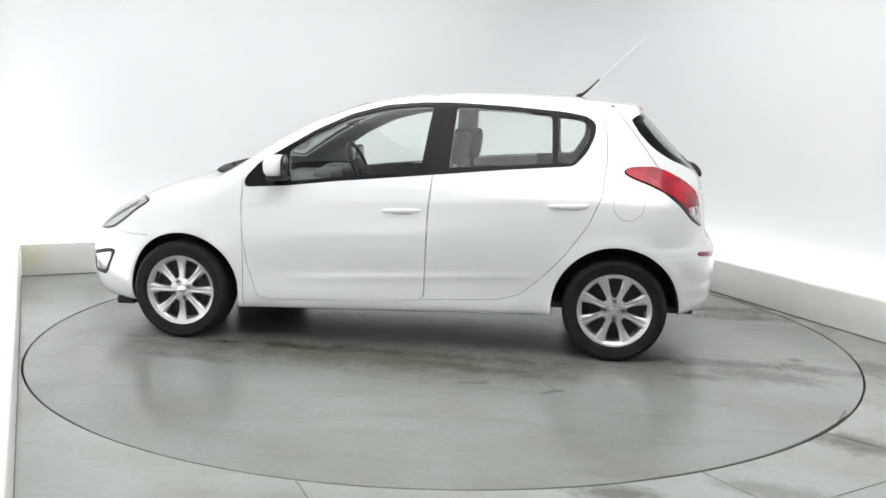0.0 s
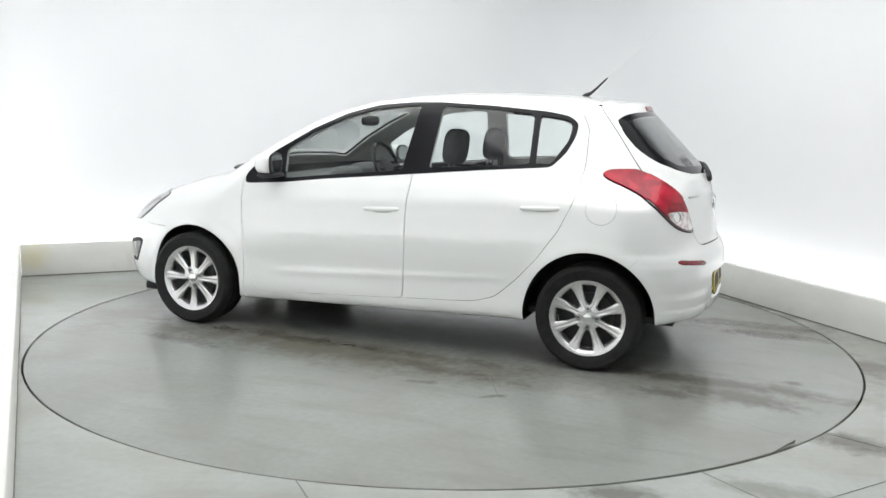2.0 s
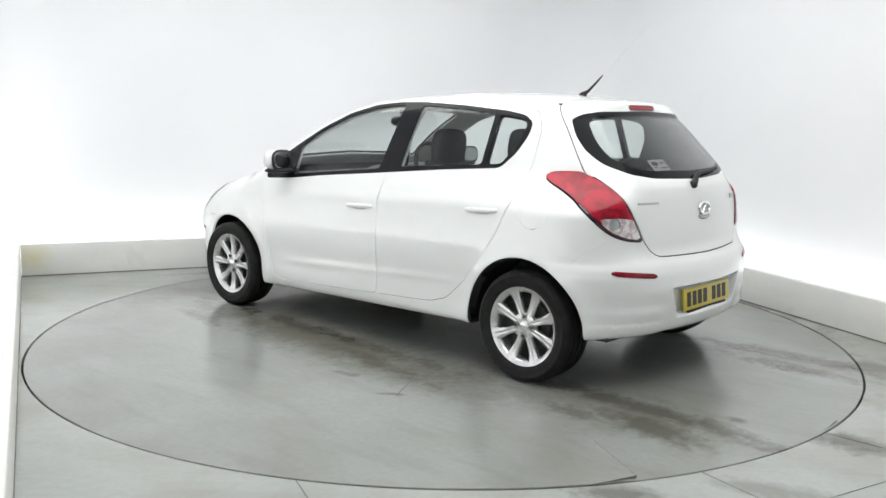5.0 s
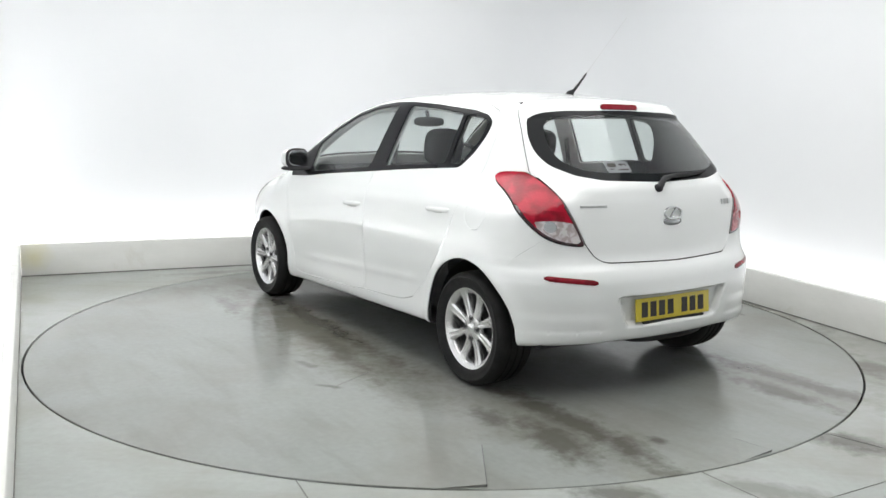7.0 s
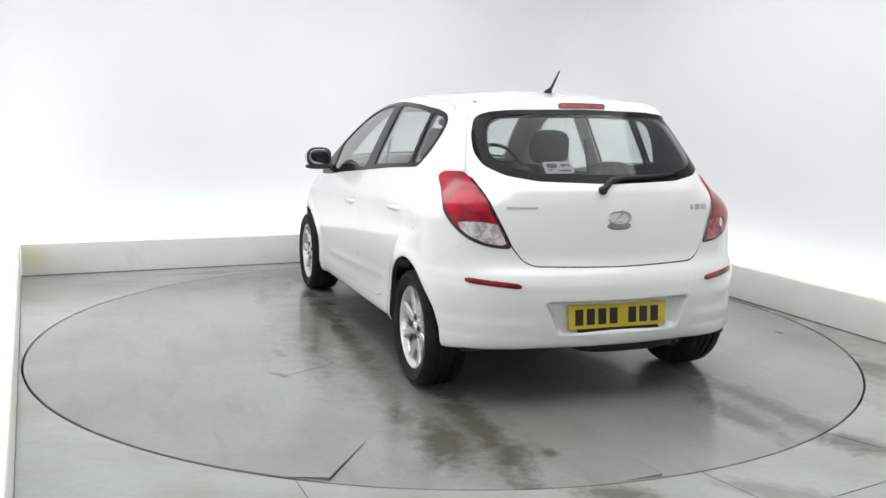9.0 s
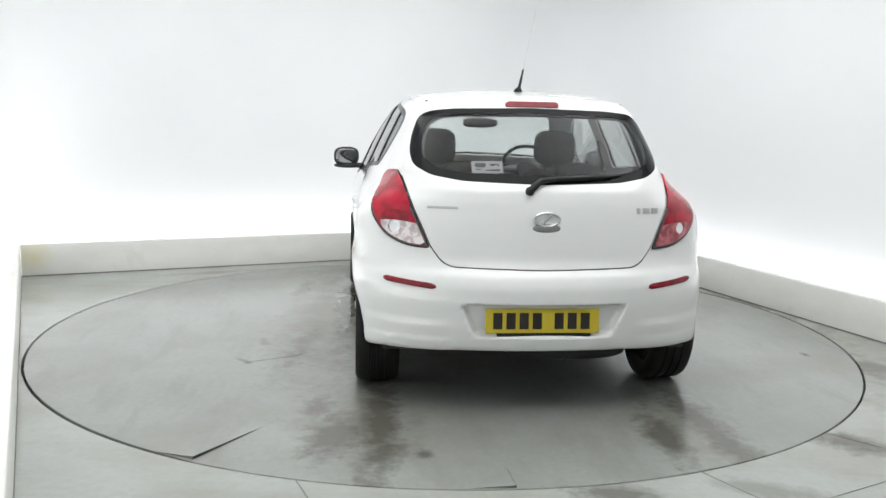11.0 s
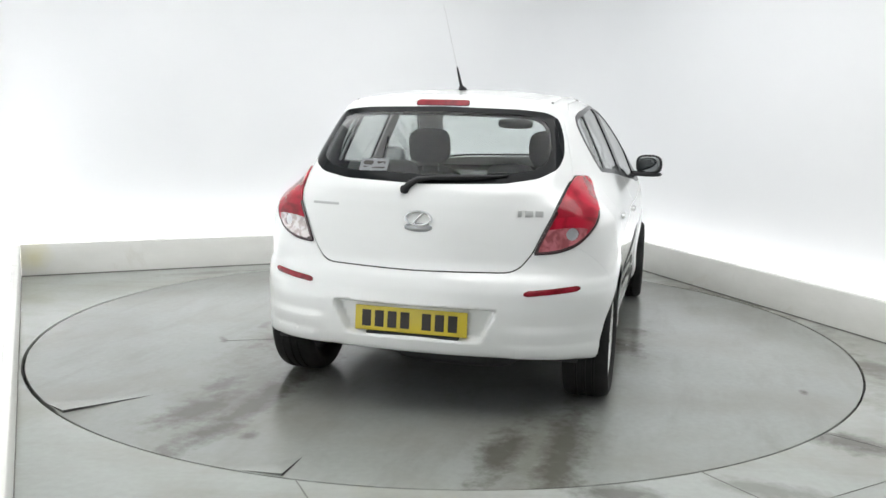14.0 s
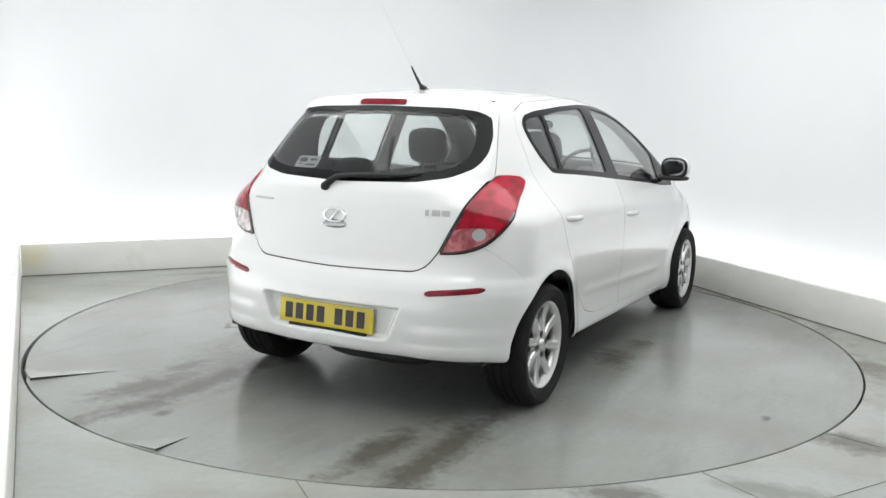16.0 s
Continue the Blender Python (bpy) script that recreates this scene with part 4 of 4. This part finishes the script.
def build_handles():
    for key, x0, x1, z0, z1 in (("f", 0.052, -0.165, 0.797, 0.806), ("b", -0.880, -1.093, 0.853, 0.862)):
        for s in (1, -1):
            bm = bmesh.new()
            pts, rad = [], []
            for k in range(9):
                u = k / 8
                x, z = x0 + (x1 - x0) * u, z0 + (z1 - z0) * u
                lift = 0.011 * min(1, math.sin(math.pi * min(1, max(0, u))) * 2.2)
                pts.append((x, s * side_y(x, z, -0.006 + lift), z))
                rad.append(0.0105 if 0 < k < 8 else 0.008)
            tube(bm, pts, rad, 10, 1.25)
            part("door_handle", bm, PAINT, DOORS[key, s], "white grab handle")
            # no real hollow: its shade is a grey oval laid on the skin
            bm = bmesh.new()
            xm, zm = (x0 + x1) / 2, (z0 + z1) / 2
            blob(bm, (xm, s * side_y(xm, zm, -0.001), zm - 0.006), (0.075, 0.0035, 0.019), 2.2)
            part("handle_shade", bm, SHADE, DOORS[key, s], "grey oval painted as the shade in the hollow behind the handle")


SHADE = Mat("recess_shade_grey", (0.48, 0.49, 0.48), 0.4).m


SILVERED = Mat("silvered_glass", (0.30, 0.31, 0.32), 0.04, 1.0).m


def build_mirrors():
    for s in (1, -1):
        bm = bmesh.new()
        blob(bm, (0, 0, 0), (0.068, 0.088, 0.066), 2.7, pose(0.645, s * 0.908, 1.035, 0, 0, s * -14))
        for v in bm.verts:
            v.co.x = max(v.co.x, 0.606 - 0.12 * (abs(v.co.y) - 0.908))
        mirror = part("door_mirror", bm, PAINT, CAR, "white door mirror with a black foot and bezel")
        bm = bmesh.new()
        blob(bm, (0, 0, 0), (0.009, 0.088, 0.066), 2.9, pose(0.604, s * 0.908, 1.035, 0, 0, s * 7))
        part("mirror_bezel", bm, PLASTIC, mirror, "black bezel")
        bm = bmesh.new()
        blob(bm, (0, 0, 0), (0.004, 0.072, 0.051), 2.9, pose(0.596, s * 0.908, 1.037, 0, 0, s * 7))
        part("mirror_glass", bm, SILVERED, mirror, "silvered mirror glass")
        bm = bmesh.new()
        blob(bm, (0.645, s * 0.898, 0.968), (0.062, 0.098, 0.017), 2.6)
        tube(bm, [(0.70, s * 0.77, 0.962), (0.69, s * 0.83, 0.968), (0.68, s * 0.88, 0.972)], [0.045, 0.036, 0.03], 12, 0.5)
        part("mirror_foot", bm, PLASTIC, mirror, "black mirror foot")


def build_tail_details():
    # number plate: characters as plain bars
    x = rear_x(0, 0.435, 0.008)
    m = Matrix.Translation((x, 0.0075, 0.4325)) @ pose(0, 0, 0, 0, 5, 0)
    bm = bmesh.new()
    box(bm, -0.004, 0.006, -0.26, 0.26, -0.0555, 0.0555, 0.003, m)
    plate = part("number_plate", bm, YELLOW, CAR, "yellow rear number plate with dark character bars")
    for y in (0.205, 0.145, 0.085, 0.025, -0.075, -0.135, -0.195):
        bm = bmesh.new()
        box(bm, -0.0052, -0.003, y - 0.021, y + 0.021, -0.037, 0.037, 0.0, m)
        part("character_bar", bm, PRINT, plate, "plain dark bar", smooth=False)
    bm = bmesh.new()
    box(bm, x - 0.008, x + 0.04, -0.215, 0.215, 0.362, 0.3745, 0.003)
    part("plate_holder", bm, PLASTIC, REAR_BUMPER, "black plate holder strip")
    # emblem: a plain chrome oval with a slanted bar
    x = rear_x(0, 0.885)
    tilt = pose(x - 0.006, -0.006, 0.886, 0, 7, 0)
    bm = bmesh.new()
    n, k = 40, 8
    rows = []
    for i in range(n):
        a = 2 * math.pi * i / n
        c = Vector((0, 0.058 * math.cos(a), 0.030 * math.sin(a)))
        o = Vector((0, math.cos(a), math.sin(a)))
        rows.append([bm.verts.new(c + o * (0.0065 * math.cos(2 * math.pi * j / k)) + Vector((0.006 * math.sin(2 * math.pi * j / k), 0, 0))) for j in range(k)])
    for i in range(n):
        a, b = rows[i], rows[(i + 1) % n]
        for j in range(k):
            bm.faces.new((a[j], a[(j + 1) % k], b[(j + 1) % k], b[j]))
    bmesh.ops.recalc_face_normals(bm, faces=bm.faces)
    bmesh.ops.transform(bm, matrix=tilt, verts=bm.verts)
    emblem = part("emblem", bm, CHROME, GATE, "plain chrome oval emblem")
    bm = bmesh.new()
    tube(bm, [(0, 0.022, -0.024), (0, 0.004, 0.0), (0, -0.022, 0.024)], [0.006, 0.005, 0.006], 8)
    bmesh.ops.transform(bm, matrix=tilt, verts=bm.verts)
    part("emblem_bar", bm, CHROME, GATE, "slanted chrome bar")
    # boot release: the shade of its hollow is in the oval's dark colour
    bm = bmesh.new()
    blob(bm, (rear_x(0, 0.845) + 0.004, -0.006, 0.846), (0.013, 0.066, 0.021), 2.2)
    part("boot_release", bm, RELEASE, GATE, "boot release below the emblem, its hollow's shade put into dark chrome colour")
    # model badges as plain bars
    for y0, y1, z, h in ((0.530, 0.388, 0.930, 0.011), (-0.440, -0.456, 0.922, 0.026), (-0.470, -0.505, 0.922, 0.026), (-0.513, -0.548, 0.922, 0.026)):
        bm = bmesh.new()
        ym = (y0 + y1) / 2
        xa, xb = rear_x(y0, z), rear_x(y1, z)
        turn = -math.degrees(math.atan2(xa - xb, y0 - y1))
        box(bm, -0.003, 0.002, -abs(y1 - y0) / 2, abs(y1 - y0) / 2, -h / 2, h / 2, 0.001, pose((xa + xb) / 2 - 0.001, ym, z, 0, 6, turn))
        part("badge", bm, BADGE, GATE, "plain silver badge bar")
    # slim reflectors let into the bumper
    for s in (1, -1):
        bm = bmesh.new()
        rows = []
        for k in range(15):
            u = k / 14
            y = 0.490 + 0.232 * u
            zc = 0.582 + 0.024 * u
            h = 0.0125 * min(1.0, 12 * u + 0.45, 8 * (1 - u) + 0.4)
            ring = [(-h, -0.004), (-h, 0.003), (-h * 0.5, 0.006), (h * 0.5, 0.006), (h, 0.003), (h, -0.004)]
            rows.append([bm.verts.new((rear_x(y, zc + dz, o), s * y, zc + dz)) for dz, o in ring])
        for a, b in zip(rows, rows[1:]):
            for k in range(5):
                bm.faces.new((a[k], a[k + 1], b[k + 1], b[k]))
        bm.faces.new(rows[0])
        bm.faces.new(rows[-1])
        bmesh.ops.recalc_face_normals(bm, faces=bm.faces)
        part("reflector", bm, RED_DARK, REAR_BUMPER, "slim dark red bumper reflector")
    # wiper
    bm = bmesh.new()
    pts = [(0.070, 1.012, 0.012), (0.045, 1.035, 0.02), (0.015, 1.056, 0.024), (-0.06, 1.066, 0.024), (-0.2, 1.072, 0.022), (-0.33, 1.078, 0.02)]
    tube(bm, [(rear_x(y, z, o), y, z) for y, z, o in pts], [0.017, 0.016, 0.013, 0.010, 0.008, 0.006], 10)
    wiper = part("rear_wiper", bm, PLASTIC, CAR, "black rear wiper arm")
    bm = bmesh.new()
    pts = [(0.0, 1.060), (-0.1, 1.062), (-0.2, 1.066), (-0.3, 1.074), (-0.38, 1.084)]
    tube(bm, [(rear_x(y, z, 0.010), y, z) for y, z in pts], [0.005, 0.008, 0.009, 0.008, 0.004], 8)
    part("wiper_blade", bm, PLASTIC, wiper, "black rubber blade")
    bm = bmesh.new()
    blob(bm, (rear_x(0.07, 1.012, 0.006), 0.07, 1.010), (0.022, 0.020, 0.020), 2.4)
    part("wiper_cap", bm, PLASTIC, wiper, "black wiper spindle cap")


RELEASE = Mat("shaded_chrome", (0.34, 0.35, 0.36), 0.18, 0.7).m
BADGE = Mat("silver_badge", (0.5, 0.51, 0.51), 0.3, 0.3).m


def build_aerial():
    z = float(TOP(np.array(-1.04)))
    bm = bmesh.new()
    tube(bm, [(-1.015, 0, z - 0.006), (-1.025, 0, z + 0.006), (-1.045, 0, z + 0.018), (-1.052, 0, z + 0.024)], [0.026, 0.022, 0.013, 0.008], 12, 0.8)
    tube(bm, [(-1.048, 0, z + 0.016), (-1.098, 0, z + 0.062), (-1.148, 0, z + 0.112)], [0.0085, 0.0065, 0.004], 10)
    aerial = part("aerial", bm, PLASTIC, CAR, "thin black roof aerial leaning back")
    bm = bmesh.new()
    tube(bm, [(-1.145, 0, z + 0.109), (-1.43, 0, z + 0.385)], [0.0015, 0.0011], 8)
    part("aerial_rod", bm, ROD, aerial, "thin pale metal aerial rod")


ROD = Mat("aerial_rod_metal", (0.72, 0.72, 0.72), 0.4, 0.0).m


def roof_z(x, y):
    """z of the roof's skin at (x, y)."""
    a, b = 1.0, 1.6
    for _ in range(40):
        m = (a + b) / 2
        if float(body(np.array(float(x)), np.array(float(y)), np.array(m))) < 0:
            a = m
        else:
            b = m
    return a


def build_roof_mouldings():
    for s in (1, -1):
        bm = bmesh.new()
        xs = np.linspace(0.30, -1.20, 19)
        tube(bm, [(x, s * (0.515 - 0.03 * max(0, -0.6 - x)), roof_z(x, 0.515 - 0.03 * max(0, -0.6 - x)) - 0.0015) for x in xs], [0.005] * 19, 8, 0.8)
        rail = part("roof_moulding", bm, MOULDING, CAR, "thin grey roof gutter moulding")
        bm = bmesh.new()
        x, y = -1.215, 0.497
        blob(bm, (x, s * y, roof_z(x, y) + 0.001), (0.014, 0.006, 0.004), 2.6)
        part("moulding_cap", bm, PLASTIC, rail, "small dark end cap")


MOULDING = Mat("grey_moulding_rubber", (0.42, 0.43, 0.43), 0.5).m


def build_front_details():
    bm = bmesh.new()
    pts = [(1.20 - 0.28 * y * y, y, 0) for y in np.linspace(-0.57, 0.57, 17)]
    tube(bm, [(x, y, float(TOP(np.array(x))) - 0.13 * y * y + 0.010) for x, y, z in pts], [0.02] + [0.04] * 15 + [0.02], 8, 0.35)
    part("scuttle_panel", bm, PLASTIC, CAR, "black plastic scuttle at the foot of the windscreen")
    for y0, y1 in ((0.40, -0.12), (-0.20, -0.62)):
        bm = bmesh.new()
        pts = []
        for k in range(6):
            y = y0 + (y1 - y0) * k / 5
            x = 1.14 - 0.25 * y * y - 0.03 * k / 5
            pts.append((x, y, float(TOP(np.array(x))) - 0.13 * y * y + 0.022))
        tube(bm, pts, [0.012, 0.009, 0.008, 0.007, 0.006, 0.005], 8)
        part("front_wiper", bm, PLASTIC, CAR, "black windscreen wiper")
    # grille bar on the nose, deflectors ahead of the front wheels
    bm = bmesh.new()
    box(bm, 2.035, 2.068, -0.34, 0.34, 0.385, 0.40, 0.005)
    part("grille_bar", bm, CHROME, CAR, "chrome grille bar")
    for s in (1, -1):
        bm = bmesh.new()
        box(bm, 1.63, 1.74, s * 0.64 - 0.08, s * 0.64 + 0.08, 0.15, 0.20, 0.012)
        part("wheel_deflector", bm, PLASTIC, CAR, "black plastic deflector ahead of the wheel")


def build_cabin():
    # floor and bulkheads
    bm = bmesh.new()
    box(bm, -1.70, 1.2, -0.72, 0.72, 0.262, 0.30, 0.01)
    part("cabin_floor", bm, INSIDE, CAR, "dark carpeted cabin floor")
    bm = bmesh.new()
    box(bm, 0.58, 1.02, -0.68, 0.68, 0.62, 0.93, 0.05)
    blob(bm, (0.62, -0.36, 0.93), (0.12, 0.19, 0.06), 2.6)
    blob(bm, (0.60, 0.02, 0.88), (0.09, 0.15, 0.10), 3)
    part("dashboard", bm, DASH, CAR, "dark grey plastic dashboard")
    bm = bmesh.new()
    box(bm, -1.68, -1.22, -0.56, 0.56, 0.955, 0.975, 0.008)
    part("parcel_shelf", bm, SEAT, CAR, "dark parcel shelf")
    for s in (1, -1):
        seat = None
        bm = bmesh.new()
        blob(bm, (0, 0, 0), (0.07, 0.235, 0.28), 3.0, pose(-0.18, s * 0.37, 0.755, 0, -17, 0))
        seat = part("front_seat", bm, SEAT, CAR, "dark cloth front seat with headrest")
        bm = bmesh.new()
        blob(bm, (0.10, s * 0.37, 0.50), (0.27, 0.25, 0.09), 3.2)
        part("seat_cushion", bm, SEAT, seat)
        bm = bmesh.new()
        blob(bm, (0, 0, 0), (0.055, 0.128, 0.108), 3.4, pose(-0.325, s * 0.37, 1.150, 0, -8, 0))
        part("headrest", bm, SEAT, seat)
        for o in (0.05, -0.05):
            bm = bmesh.new()
            tube(bm, [(-0.29, s * 0.37 + o, 1.0), (-0.31, s * 0.37 + o, 1.09)], [0.006, 0.006], 8)
            part("headrest_post", bm, CHROME, seat, "steel headrest post")
    bm = bmesh.new()
    blob(bm, (0, 0, 0), (0.08, 0.60, 0.29), 4, pose(-1.10, 0, 0.73, 0, -16, 0))
    blob(bm, (-0.85, 0, 0.50), (0.25, 0.60, 0.09), 4)
    bench = part("rear_seat", bm, SEAT, CAR, "dark cloth rear bench seat with low headrests")
    for y in (0.30, -0.30):
        bm = bmesh.new()
        blob(bm, (0, 0, 0), (0.045, 0.12, 0.065), 3, pose(-1.20, y, 1.045, 0, -10, 0))
        part("rear_headrest", bm, SEAT, bench)
    # steering wheel on the car's right
    bm = bmesh.new()
    n, k, R = 40, 8, 0.18
    rows = [[bm.verts.new(((R + 0.014 * math.cos(2 * math.pi * j / k)) * math.cos(2 * math.pi * i / n), (R + 0.014 * math.cos(2 * math.pi * j / k)) * math.sin(2 * math.pi * i / n),
                           0.014 * math.sin(2 * math.pi * j / k))) for j in range(k)] for i in range(n)]
    for i in range(n):
        a, b = rows[i], rows[(i + 1) % n]
        for j in range(k):
            bm.faces.new((a[j], b[j], b[(j + 1) % k], a[(j + 1) % k]))
    blob(bm, (0, 0, -0.01), (0.065, 0.075, 0.025), 2.6)
    for a in (90, -90, 180):
        ca, sa = math.cos(radians(a)), math.sin(radians(a))
        tube(bm, [(0.05 * ca, 0.05 * sa, -0.01), (0.175 * ca, 0.175 * sa, 0)], [0.02, 0.012], 8, 0.6)
    bmesh.ops.recalc_face_normals(bm, faces=bm.faces)
    bmesh.ops.transform(bm, matrix=pose(0.47, -0.36, 0.965, 0, -66, 0), verts=bm.verts)
    part("steering_wheel", bm, PLASTIC, CAR, "black three-spoke steering wheel")
    bm = bmesh.new()
    blob(bm, (0.44, -0.015, 1.288), (0.022, 0.122, 0.034), 3)
    tube(bm, [(0.45, -0.015, 1.30), (0.47, -0.015, 1.36)], [0.012, 0.014], 8)
    part("interior_mirror", bm, PLASTIC, CAR, "black interior mirror")
    # door pillars' belts
    for s in (1, -1):
        bm = bmesh.new()
        tube(bm, [(-0.27, s * 0.655, 1.20), (-0.27, s * 0.70, 0.95), (-0.26, s * 0.72, 0.6)], [0.022, 0.022, 0.022], 8, 0.3)
        part("seat_belt", bm, SEAT, CAR, "dark seat belt on the pillar")


def build_underside():
    # axles and silencer, kept dark and added to fill the shadow between the wheels
    bm = bmesh.new()
    tube(bm, [(-1.2625, -0.66, 0.27), (-1.2625, 0.66, 0.27)], [0.045, 0.045], 10)
    part("rear_axle", bm, PLASTIC, CAR, "dark rear axle beam")
    bm = bmesh.new()
    tube(bm, [(1.2625, -0.66, 0.27), (1.2625, 0.66, 0.27)], [0.035, 0.035], 10)
    part("front_axle", bm, PLASTIC, CAR, "dark front axle")
    bm = bmesh.new()
    blob(bm, (-1.62, -0.15, 0.255), (0.11, 0.30, 0.055), 3)
    part("exhaust", bm, BRAKE, CAR, "dull steel exhaust silencer")


build_handles()
build_mirrors()
build_tail_details()
build_aerial()
build_roof_mouldings()
build_front_details()
build_cabin()
build_underside()


# ---------------------------------------------------------------- movement
START_DEG, TURN = 172.637, -6.9544
EASE = {0.0: -0.43, 0.5: -0.24, 1.0: -0.06, 1.5: 0.07}
CAR_X, CAR_Y, LIFT = 0.23546, -0.28049, 0.005


def motions():
    rows_table, rows_car = [], []
    for k in range(33):
        t = k * 0.5
        spin = pose(0, 0, 0, 0, 0, START_DEG + TURN * t + EASE.get(t, 0.12 - 0.011 * t))
        rows_table.append((t, spin))
        rows_car.append((t, spin @ pose(CAR_X, CAR_Y, LIFT)))
    walk(TABLE, rows_table)
    walk(CAR, rows_car)


motions()
